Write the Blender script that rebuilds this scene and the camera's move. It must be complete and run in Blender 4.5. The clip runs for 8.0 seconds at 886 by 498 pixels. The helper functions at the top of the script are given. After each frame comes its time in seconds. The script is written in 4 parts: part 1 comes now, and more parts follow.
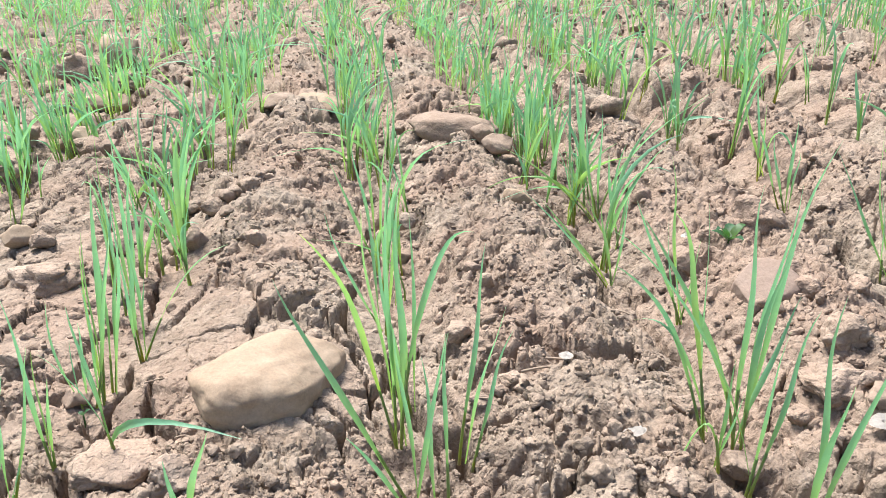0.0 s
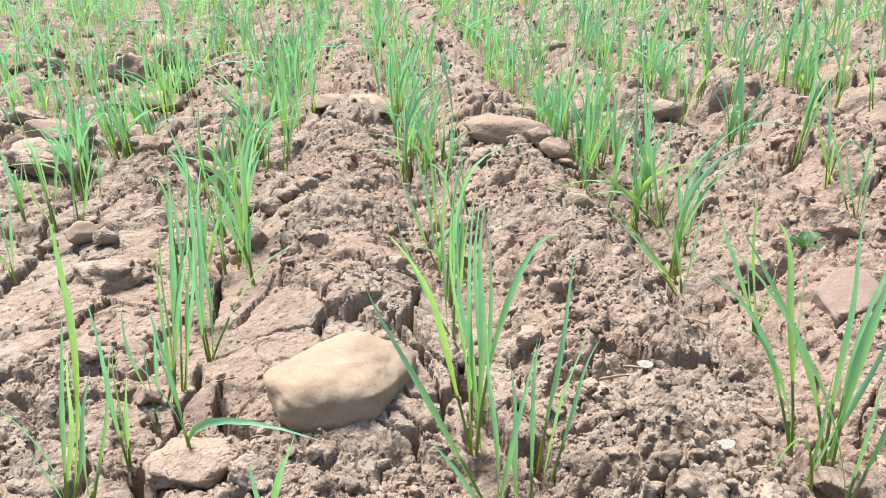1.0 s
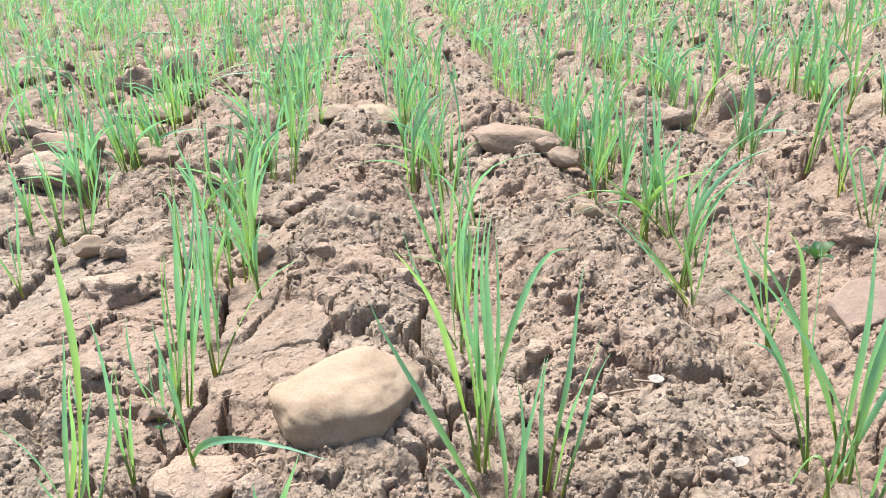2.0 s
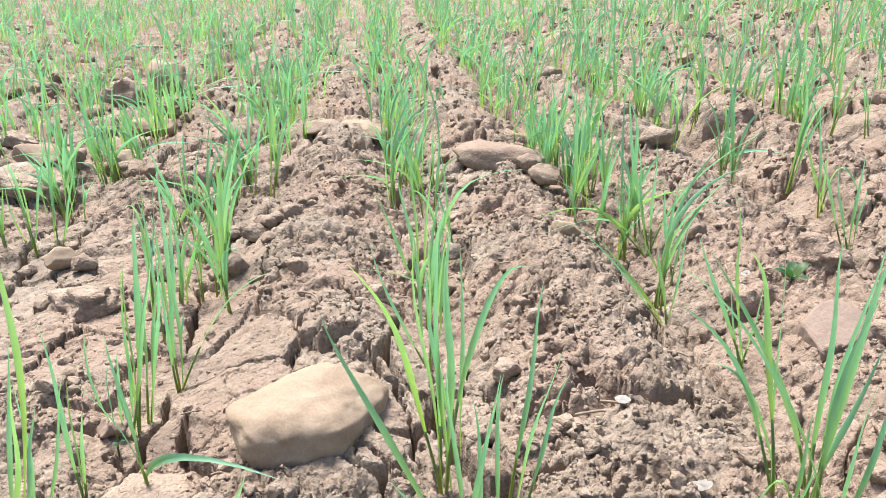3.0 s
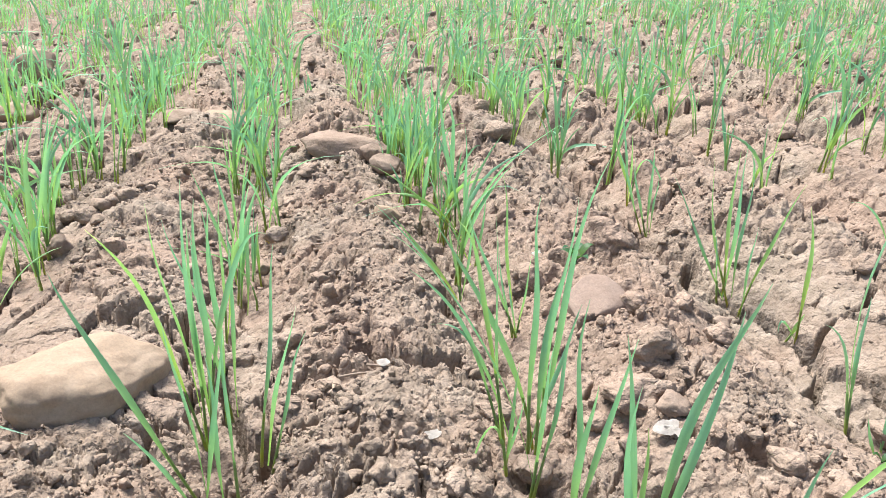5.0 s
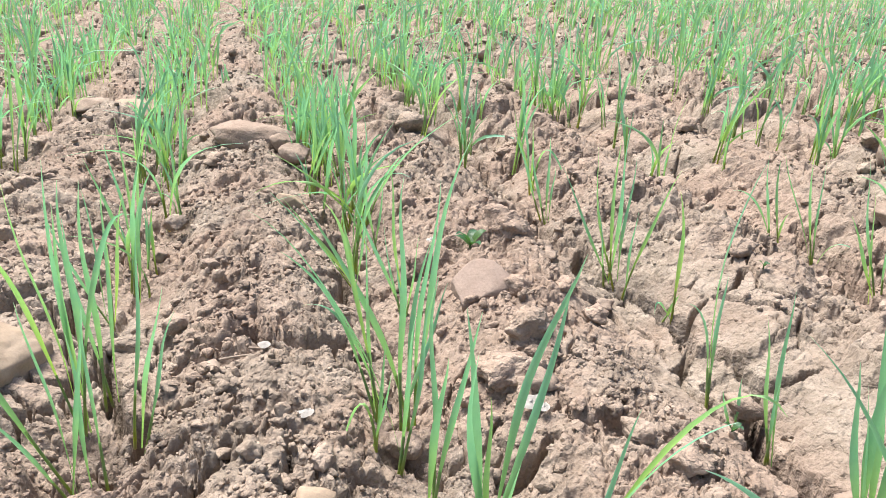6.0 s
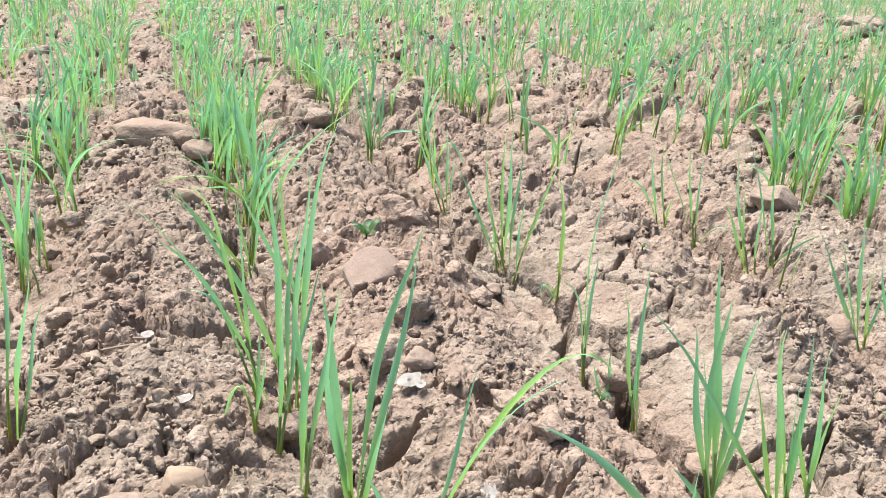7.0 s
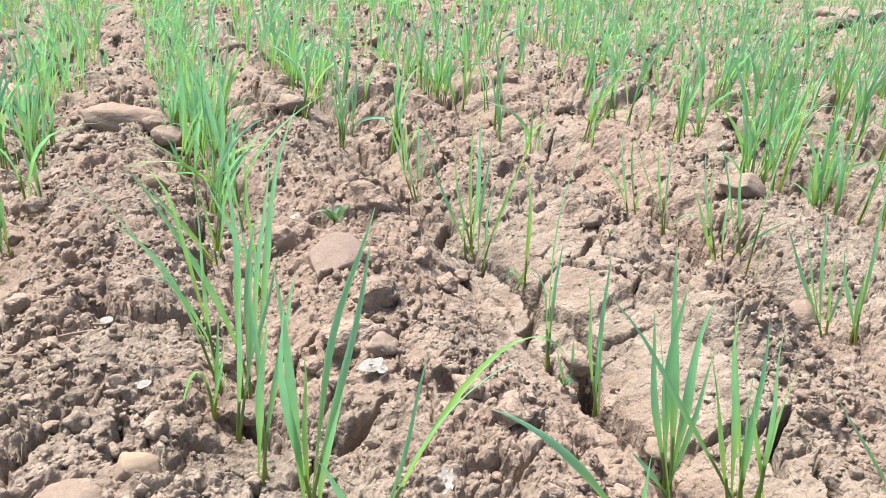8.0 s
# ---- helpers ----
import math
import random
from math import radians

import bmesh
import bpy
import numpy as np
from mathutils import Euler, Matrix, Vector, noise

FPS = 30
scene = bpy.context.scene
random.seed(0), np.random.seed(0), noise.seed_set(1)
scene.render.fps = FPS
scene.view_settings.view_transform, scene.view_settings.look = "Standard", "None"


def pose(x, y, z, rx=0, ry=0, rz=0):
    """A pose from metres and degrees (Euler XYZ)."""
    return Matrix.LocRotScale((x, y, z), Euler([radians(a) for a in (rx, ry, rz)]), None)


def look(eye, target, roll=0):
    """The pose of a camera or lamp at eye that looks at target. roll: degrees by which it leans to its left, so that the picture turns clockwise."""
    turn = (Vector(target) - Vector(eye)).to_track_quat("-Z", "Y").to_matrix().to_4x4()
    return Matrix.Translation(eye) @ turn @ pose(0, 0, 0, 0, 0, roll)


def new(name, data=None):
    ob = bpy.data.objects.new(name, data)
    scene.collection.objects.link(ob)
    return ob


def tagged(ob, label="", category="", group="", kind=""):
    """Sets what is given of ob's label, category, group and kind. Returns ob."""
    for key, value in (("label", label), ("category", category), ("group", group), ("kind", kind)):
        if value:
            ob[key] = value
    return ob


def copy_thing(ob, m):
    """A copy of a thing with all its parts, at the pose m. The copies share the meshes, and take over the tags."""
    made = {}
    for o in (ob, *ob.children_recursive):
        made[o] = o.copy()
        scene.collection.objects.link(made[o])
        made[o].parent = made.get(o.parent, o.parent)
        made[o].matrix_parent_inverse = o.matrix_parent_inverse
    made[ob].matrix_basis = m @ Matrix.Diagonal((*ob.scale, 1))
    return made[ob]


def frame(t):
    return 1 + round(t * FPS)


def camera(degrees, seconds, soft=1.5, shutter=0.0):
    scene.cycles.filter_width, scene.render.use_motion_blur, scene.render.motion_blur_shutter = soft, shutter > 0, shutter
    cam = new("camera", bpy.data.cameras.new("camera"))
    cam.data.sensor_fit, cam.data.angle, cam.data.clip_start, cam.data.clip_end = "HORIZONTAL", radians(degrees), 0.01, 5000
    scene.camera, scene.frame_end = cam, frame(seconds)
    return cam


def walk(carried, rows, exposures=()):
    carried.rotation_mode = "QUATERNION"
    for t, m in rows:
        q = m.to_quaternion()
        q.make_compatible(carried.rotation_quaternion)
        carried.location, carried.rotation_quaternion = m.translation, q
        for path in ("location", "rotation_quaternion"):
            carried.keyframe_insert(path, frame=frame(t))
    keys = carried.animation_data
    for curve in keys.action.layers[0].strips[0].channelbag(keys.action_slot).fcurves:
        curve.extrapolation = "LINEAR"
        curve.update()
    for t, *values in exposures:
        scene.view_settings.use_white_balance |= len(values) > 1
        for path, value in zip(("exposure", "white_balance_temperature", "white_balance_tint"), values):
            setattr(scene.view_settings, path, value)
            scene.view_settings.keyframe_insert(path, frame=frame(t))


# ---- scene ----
cam = camera(59.2, 8.0, soft=0.75)
PATH = [
    (0, (0.005, -0.016, 0.348), (-0.007, 1.806, -0.477), -0.3),
    (0.5, (-0.019, -0.012, 0.343), (-0.074, 1.812, -0.475), -0.2),
    (1, (-0.033, -0.008, 0.343), (-0.119, 1.816, -0.472), -0.2),
    (2.5, (-0.024, 0.006, 0.345), (-0.143, 1.844, -0.434), -1.0),
    (3, (-0.008, 0.01, 0.34), (-0.109, 1.858, -0.417), -0.1),
    (3.5, (0.024, 0.008, 0.342), (-0.013, 1.864, -0.403), 1.3),
    (4, (0.057, -0.004, 0.338), (0.07, 1.851, -0.409), 1.8),
    (4.5, (0.088, -0.018, 0.339), (0.132, 1.836, -0.409), 1.9),
    (4.7, (0.1, -0.026, 0.339), (0.166, 1.827, -0.409), 2.2),
    (5.8, (0.154, -0.055, 0.338), (0.344, 1.784, -0.425), 3.3),
    (6, (0.167, -0.057, 0.337), (0.402, 1.78, -0.417), 3.9),
    (6.5, (0.193, -0.075, 0.333), (0.501, 1.759, -0.406), 4.2),
    (7, (0.212, -0.085, 0.333), (0.6, 1.733, -0.405), 4.4),
    (7.5, (0.222, -0.087, 0.329), (0.652, 1.718, -0.418), 4.9),
    (8, (0.228, -0.086, 0.329), (0.659, 1.714, -0.429), 5.0),
]
walk(cam, [(t, look(eye, target, roll)) for t, eye, target, roll in PATH], [(0.0, 1.98), (8.0, 1.98)])


# ---- light: a thin overcast, brightest high up behind the field ----
SUN_HEIGHT, SUN_TURN = 63.0, -40.0
world = bpy.data.worlds.new("world")
scene.world = world
world.use_nodes = True
wn = world.node_tree
sky = wn.nodes.new("ShaderNodeTexSky")
sky.sky_type, sky.sun_disc = "NISHITA", False
sky.sun_elevation, sky.sun_rotation = radians(SUN_HEIGHT), radians(SUN_TURN)
sky.air_density, sky.dust_density, sky.ozone_density = 1.0, 4.0, 1.0
wn.links.new(sky.outputs[0], wn.nodes["Background"].inputs[0])
wn.nodes["Background"].inputs[1].default_value = 0.062
sun = new("sun", bpy.data.lights.new("sun", "SUN"))
sun.data.energy, sun.data.angle, sun.data.color = 2.3, radians(20), (1.0, 0.97, 0.93)
sun.matrix_world = pose(0, 0, 3, 90 - SUN_HEIGHT, 0, 180 - SUN_TURN)


# ---- materials ----
def nodes_of(name):
    m = bpy.data.materials.new(name)
    m.use_nodes = True
    nt = m.node_tree
    return m, nt, nt.nodes["Principled BSDF"]


def add(nt, kind, **values):
    n = nt.nodes.new(kind)
    for k, v in values.items():
        n.inputs[k].default_value = v
    return n


def noise_of(nt, coords, scale, detail=6.0, rough=0.6):
    n = add(nt, "ShaderNodeTexNoise", Scale=scale, Detail=detail, Roughness=rough)
    nt.links.new(coords, n.inputs["Vector"])
    return n.outputs["Fac"]


def ramp(nt, fac, *stops):
    r = nt.nodes.new("ShaderNodeValToRGB")
    el = r.color_ramp.elements
    while len(el) < len(stops):
        el.new(0.5)
    for e, (p, c) in zip(el, stops):
        e.position, e.color = p, (*c, 1)
    nt.links.new(fac, r.inputs[0])
    return r.outputs[0]


def mixed(nt, a, b, fac, how="MIX"):
    m = nt.nodes.new("ShaderNodeMix")
    m.data_type, m.blend_type = "RGBA", how
    for value, slot in ((fac, 0), (a, 6), (b, 7)):
        if isinstance(value, (int, float)):
            m.inputs[slot].default_value = value
        elif isinstance(value, tuple):
            m.inputs[slot].default_value = (*value, 1)
        else:
            nt.links.new(value, m.inputs[slot])
    return m.outputs[2]


def bumped(nt, bsdf, *layers):
    last = None
    for height, strength, distance in layers:
        b = add(nt, "ShaderNodeBump", Strength=strength, Distance=distance)
        nt.links.new(height, b.inputs["Height"])
        if last:
            nt.links.new(last, b.inputs["Normal"])
        last = b.outputs[0]
    nt.links.new(last, bsdf.inputs["Normal"])


def earth(name, dark, mid, pale, red, per_piece=0.0, grain=1.0):
    """Dry loam: tan and reddish patches, pale dusty crusts, gritty relief."""
    m, nt, b = nodes_of(name)
    p = nt.nodes.new("ShaderNodeNewGeometry").outputs["Position"]
    patch = noise_of(nt, p, 5.0, 4, 0.55)
    mottle = noise_of(nt, p, 38.0, 6, 0.65)
    grit = noise_of(nt, p, 420.0, 5, 0.7)
    dust = noise_of(nt, p, 90.0, 8, 0.7)
    col = ramp(nt, mottle, (0.28, dark), (0.5, mid), (0.72, pale))
    tint = ramp(nt, patch, (0.37, (0, 0, 0)), (0.58, (1, 1, 1)))
    col = mixed(nt, col, mixed(nt, col, red, 0.55), tint)
    col = mixed(nt, col, pale, ramp(nt, dust, (0.55, (0, 0, 0)), (0.8, (0.55, 0.55, 0.55))))
    col = mixed(nt, col, ramp(nt, grit, (0.25, (0.55, 0.55, 0.55)), (0.75, (1.25, 1.22, 1.2))), 0.45, "MULTIPLY")
    if per_piece:
        g = nt.nodes.new("ShaderNodeNewGeometry").outputs["Random Per Island"]
        col = mixed(nt, col, ramp(nt, g, (0.0, (0.7, 0.68, 0.66)), (1.0, (1.25, 1.22, 1.2))), per_piece, "MULTIPLY")
    nt.links.new(col, b.inputs["Base Color"])
    b.inputs["Roughness"].default_value = 0.95
    b.inputs["Specular IOR Level"].default_value = 0.15
    vor = add(nt, "ShaderNodeTexVoronoi", Scale=230.0, Randomness=1.0)
    warp = add(nt, "ShaderNodeTexNoise", Scale=150.0, Detail=3.0)
    nt.links.new(p, warp.inputs["Vector"])
    shift = nt.nodes.new("ShaderNodeVectorMath")
    shift.operation = "MULTIPLY_ADD"
    nt.links.new(warp.outputs["Color"], shift.inputs[0])
    shift.inputs[1].default_value = (0.012, 0.012, 0.012)
    nt.links.new(p, shift.inputs[2])
    nt.links.new(shift.outputs[0], vor.inputs["Vector"])
    pebbly = ramp(nt, vor.outputs["Distance"], (0.0, (1, 1, 1)), (0.75, (0, 0, 0)))
    lump = add(nt, "ShaderNodeTexVoronoi", Scale=105.0, Randomness=1.0)
    nt.links.new(shift.outputs[0], lump.inputs["Vector"])
    lumpy = ramp(nt, lump.outputs["Distance"], (0.0, (1, 1, 1)), (0.8, (0, 0, 0)))
    bumped(nt, b, (lumpy, 0.45 * grain, 0.006 * grain), (dust, 0.45, 0.004 * grain), (pebbly, 0.4 * grain, 0.003 * grain), (grit, 0.4 * grain, 0.0012 * grain))
    return m


SOIL = earth("soil", (0.150, 0.121, 0.094), (0.250, 0.206, 0.164), (0.346, 0.293, 0.240), (0.274, 0.193, 0.149))
CRUMB = earth("soil_crumb", (0.166, 0.134, 0.105), (0.266, 0.219, 0.176), (0.358, 0.304, 0.250), (0.277, 0.199, 0.155), 0.6)
SANDSTONE = earth("sandstone", (0.250, 0.190, 0.137), (0.325, 0.255, 0.188), (0.390, 0.318, 0.245), (0.305, 0.226, 0.163), 0.0, 0.3)
BROWNSTONE = earth("brown_stone", (0.180, 0.134, 0.104), (0.255, 0.200, 0.158), (0.335, 0.273, 0.222), (0.265, 0.196, 0.152), 0.0, 0.6)
PINKSTONE = earth("pink_brown_stone", (0.195, 0.148, 0.119), (0.250, 0.198, 0.162), (0.300, 0.245, 0.205), (0.250, 0.184, 0.150), 0.0, 0.4)


def leaf_material(name, low, high, tip):
    """Young wheat: bluish bloom, fine lengthwise veins, lighter where light comes through."""
    m, nt, b = nodes_of(name)
    uv = nt.nodes.new("ShaderNodeUVMap")
    sep = nt.nodes.new("ShaderNodeSeparateXYZ")
    nt.links.new(uv.outputs[0], sep.inputs[0])
    p = nt.nodes.new("ShaderNodeNewGeometry")
    lime = (high[0] * 1.35, high[1] * 1.08, high[2] * 0.55)
    along = ramp(nt, sep.outputs[1], (0.0, low), (0.18, lime), (0.55, high), (0.9, high), (1.0, tip))
    blotch = noise_of(nt, p.outputs["Position"], 45.0, 4)
    col = mixed(nt, along, ramp(nt, blotch, (0.3, (0.8, 0.86, 0.82)), (0.7, (1.15, 1.08, 0.95))), 0.8, "MULTIPLY")
    rnd = nt.nodes.new("ShaderNodeObjectInfo").outputs["Random"]
    isl = p.outputs["Random Per Island"]
    col = mixed(nt, col, ramp(nt, rnd, (0.0, (0.92, 0.98, 1.12)), (0.6, (1.0, 1.0, 1.0)), (1.0, (1.45, 1.12, 0.55))), 0.8, "MULTIPLY")
    col = mixed(nt, col, ramp(nt, isl, (0.0, (0.92, 0.98, 1.12)), (0.6, (1.0, 1.0, 1.0)), (0.8, (1.1, 1.03, 0.8)), (1.0, (1.5, 1.15, 0.55))), 0.55, "MULTIPLY")
    wave = add(nt, "ShaderNodeTexWave", Scale=3.2, Distortion=0.4)
    wave.bands_direction = "X"
    nt.links.new(uv.outputs[0], wave.inputs[0])
    nt.links.new(col, b.inputs["Base Color"])
    b.inputs["Roughness"].default_value = 0.42
    b.inputs["Specular IOR Level"].default_value = 0.5
    bumped(nt, b, (wave.outputs["Fac"], 0.25, 0.0004))
    thin = nt.nodes.new("ShaderNodeBsdfTranslucent")
    nt.links.new(mixed(nt, col, (1.15, 1.2, 0.8), 1.0, "MULTIPLY"), thin.inputs[0])
    both = add(nt, "ShaderNodeMixShader", Fac=0.45)
    nt.links.new(b.outputs[0], both.inputs[1])
    nt.links.new(thin.outputs[0], both.inputs[2])
    nt.links.new(both.outputs[0], nt.nodes["Material Output"].inputs[0])
    return m


LEAF = leaf_material("wheat_leaf", (0.27, 0.45, 0.15), (0.205, 0.450, 0.295), (0.33, 0.52, 0.41))
SHEATH = leaf_material("wheat_stem", (0.33, 0.30, 0.20), (0.25, 0.36, 0.14), (0.20, 0.34, 0.15))
WEED_LEAF = leaf_material("weed_leaf", (0.04, 0.11, 0.05), (0.04, 0.125, 0.055), (0.05, 0.135, 0.06))

# ---- ground: one sheet, drilled in rows, cracked in the furrows, crumbly on the ridges ----
PITCH, SKEW, FIRST = 0.245, 0.145, -0.035


def hashed(ix, iy, k):
    h = (ix.astype(np.int64) * 374761393 + iy.astype(np.int64) * 668265263 + k * 974634777) & 0xFFFFFFFF
    h = ((h ^ (h >> 13)) * 1274126177) & 0xFFFFFFFF
    return ((h ^ (h >> 16)) & 0xFFFFFF) / float(0x1000000)


def value(x, y, k):
    ix, iy = np.floor(x), np.floor(y)
    fx, fy = x - ix, y - iy
    fx, fy = fx * fx * (3 - 2 * fx), fy * fy * (3 - 2 * fy)
    a, b = hashed(ix, iy, k), hashed(ix + 1, iy, k)
    c, d = hashed(ix, iy + 1, k), hashed(ix + 1, iy + 1, k)
    return (a + (b - a) * fx) * (1 - fy) + (c + (d - c) * fx) * fy


def rough(x, y, size, k, octaves=4, gain=0.5):
    out, amp, total = 0.0, 1.0, 0.0
    for o in range(octaves):
        out = out + amp * (value(x / size + 7.3 * o, y / size - 3.1 * o, k + o) - 0.5)
        total, amp, size = total + amp, amp * gain, size / 2.03
    return 2 * out / total


def cells(x, y, size, k):
    """Nearest and second nearest of one jittered seed a cell: distances in cells, a number of the nearest, and the way to it."""
    gx, gy = x / size, y / size
    ix, iy = np.floor(gx), np.floor(gy)
    f1, f2, who = np.full(x.shape, 9.0), np.full(x.shape, 9.0), np.zeros(x.shape)
    ax, ay = np.zeros(x.shape), np.zeros(x.shape)
    for ox in (-1, 0, 1):
        for oy in (-1, 0, 1):
            cx, cy = ix + ox, iy + oy
            dx, dy = cx + 0.1 + 0.8 * hashed(cx, cy, k) - gx, cy + 0.1 + 0.8 * hashed(cx, cy, k + 1) - gy
            d = np.hypot(dx, dy)
            near = d < f1
            f2 = np.where(near, f1, np.minimum(f2, d))
            who = np.where(near, hashed(cx, cy, k + 2), who)
            ax, ay = np.where(near, dx, ax), np.where(near, dy, ay)
            f1 = np.where(near, d, f1)
    return f1, f2, who, ax, ay


def step(a, b, v):
    t = np.clip((v - a) / (b - a), 0, 1)
    return t * t * (3 - 2 * t)


def furrow_of(x, y):
    """Signed metres to the nearest row, and the row's number."""
    u = x + SKEW * (y - 0.5) - FIRST + 0.012 * rough(x * 0.3, y, 0.35, 3, 2)
    row = np.round(u / PITCH)
    return u - row * PITCH, row


def lie(x, y):
    """The broad shape of the field: it rises a little to one side; furrow and ridge."""
    across, row = furrow_of(x, y)
    rise = np.where(x < 0, 0.03 * x, 0.065 * x)
    rise = np.where(x > 0.8, 0.052 + 0.02 * (x - 0.8), rise)
    rise = np.where(x < -1.0, -0.03, rise)
    high = 0.033 * (0.9 + 0.35 * rough(x, y, 0.5, 11, 2)) * (1 - 0.35 * step(-0.25, -0.4, x)) + 0.013 * step(-0.02, 0.1, x + SKEW * (y - 0.5)) * step(0.4, 0.7, y)
    ridge = high * (1 - np.exp(-(across / 0.055) ** 2))
    return -0.034 + rise + ridge


def lumps(x, y, size, k, octaves=4, gain=0.55):
    """Rounded clods with sharp creases between them."""
    out, amp = 0.0, 1.0
    for o in range(octaves):
        n = value(x / size + 5.7 * o, y / size + 2.9 * o, k + o) + value((x + y) * 0.71 / size - 1.3 * o, (y - x) * 0.71 / size, k + 20 + o) - 1.0
        out = out + amp * np.abs(n)
        amp, size = amp * gain, size / 2.1
    return out


CLEFTS = []


def cleft(width, depth, *points):
    """A crack in the dried clay: its width and depth, and the bends of its course."""
    CLEFTS.append((width, depth, points))


# the furrow beside the slabs, with its branches
cleft(0.0130, 0.050, (0.437, 0.769), (0.412, 0.700), (0.434, 0.690), (0.453, 0.645), (0.467, 0.596), (0.476, 0.563), (0.471, 0.527), (0.455, 0.502))
cleft(0.0101, 0.045, (0.471, 0.527), (0.482, 0.514), (0.495, 0.491), (0.497, 0.455), (0.484, 0.423))
cleft(0.0159, 0.055, (0.484, 0.423), (0.470, 0.389), (0.477, 0.353), (0.488, 0.324), (0.483, 0.270))
cleft(0.0072, 0.030, (0.476, 0.566), (0.506, 0.578), (0.534, 0.587), (0.560, 0.620))
cleft(0.0087, 0.035, (0.497, 0.455), (0.526, 0.445), (0.545, 0.450))
cleft(0.0058, 0.025, (0.560, 0.500), (0.540, 0.540), (0.506, 0.578))
cleft(0.0087, 0.035, (0.546, 0.265), (0.556, 0.290), (0.578, 0.312), (0.606, 0.324))
cleft(0.0043, 0.020, (0.558, 0.275), (0.579, 0.275))
cleft(0.0116, 0.045, (0.700, 0.780), (0.702, 0.659), (0.699, 0.581), (0.709, 0.525), (0.713, 0.467))
# the ridge between two rows
cleft(0.0130, 0.040, (0.312, 0.390), (0.298, 0.373), (0.275, 0.360))
cleft(0.0101, 0.035, (0.050, 0.345), (0.072, 0.363))
cleft(0.0087, 0.030, (0.034, 0.457), (0.060, 0.462))
cleft(0.0203, 0.032, (0.078, 0.556), (0.108, 0.535), (0.130, 0.528), (0.160, 0.553))
cleft(0.0087, 0.025, (0.158, 0.499), (0.181, 0.501))
cleft(0.0145, 0.050, (0.147, 0.820), (0.149, 0.752), (0.164, 0.723), (0.157, 0.646))
# beside and under the large stone
cleft(0.0087, 0.042, (-0.093, 0.709), (-0.095, 0.630), (-0.079, 0.594), (-0.064, 0.583), (-0.044, 0.564))
cleft(0.0051, 0.022, (-0.155, 0.693), (-0.122, 0.702), (-0.093, 0.709))
cleft(0.0087, 0.030, (-0.096, 0.520), (-0.085, 0.506), (-0.063, 0.514), (-0.047, 0.535), (-0.044, 0.564))
cleft(0.0051, 0.020, (-0.118, 0.464), (-0.085, 0.461), (-0.060, 0.470))
cleft(0.0145, 0.055, (-0.044, 0.564), (-0.026, 0.514), (-0.009, 0.474), (0.015, 0.457), (0.023, 0.420))
cleft(0.0101, 0.035, (-0.248, 0.540), (-0.224, 0.467), (-0.193, 0.447))
cleft(0.0087, 0.035, (-0.370, 0.545), (-0.323, 0.548), (-0.318, 0.588))
cleft(0.0130, 0.045, (0.437, 1.159), (0.420, 1.065), (0.394, 1.043))


def cleft_depth(x, y):
    """How deep the cracks cut, and how near the nearest lies, from 0 to 1."""
    wx = x + 0.007 * rough(x, y, 0.022, 301, 4, 0.62)
    wy = y + 0.007 * rough(x, y, 0.022, 311, 4, 0.62)
    wide = 0.5 + 0.8 * value(x / 0.028, y / 0.028, 321)
    deep, near = np.zeros(x.shape), np.zeros(x.shape)
    for width, depth, points in CLEFTS:
        px, py = [p[0] for p in points], [p[1] for p in points]
        box = (x > min(px) - 0.07) & (x < max(px) + 0.07) & (y > min(py) - 0.07) & (y < max(py) + 0.07)
        if not box.any():
            continue
        bx, by = wx[box], wy[box]
        d = np.full(bx.shape, 9.0)
        for (ax, ay), (cx, cy) in zip(points, points[1:]):
            ux, uy = cx - ax, cy - ay
            k = np.clip(((bx - ax) * ux + (by - ay) * uy) / (ux * ux + uy * uy), 0, 1)
            d = np.minimum(d, np.hypot(bx - ax - k * ux, by - ay - k * uy))
        half = 0.5 * width * wide[box]
        deep[box] = np.maximum(deep[box], depth * (1 - step(0.7 * half, 1.25 * half, d)))
        near[box] = np.maximum(near[box], np.exp(-(d / 0.035) ** 2))
    return deep, near


def slabby(x, y, across):
    """Where the clay has dried into slabs, rather than crumbled."""
    right = np.exp(-((x - 0.53) / 0.10) ** 2 - ((y - 0.47) / 0.24) ** 2)
    left = step(-0.24, -0.34, x) * 0.35
    bed = np.exp(-((x + 0.09) / 0.07) ** 2 - ((y - 0.6) / 0.15) ** 2)
    flat = np.exp(-((x - 0.48) / 0.09) ** 2 - ((y - 1.0) / 0.08) ** 2)
    return step(0.05, 0.5, 0.8 * rough(x, y, 0.22, 61, 3) + 0.2 * np.exp(-(across / 0.05) ** 2) + left + 0.55 * right + 0.35 * bed + 0.6 * flat)


def clods(x, y, size, k, gap):
    """Packed rounded clods: each with its own height and tilt, dark gaps between some of them. In units of size."""
    f1, f2, who, ax, ay = cells(x, y, size, k)
    edge = f2 - f1
    tilt = 0.5 * (ax * np.cos(who * 40) + ay * np.sin(who * 40))
    dome = 0.55 * np.sqrt(np.clip(1 - (0.95 * f1) ** 2, 0.02, 1)) - 0.4
    return ((who - 0.5) * 0.6 + tilt) * step(0.0, 0.2, edge) + dome - gap * np.exp(-(edge / 0.085) ** 2)


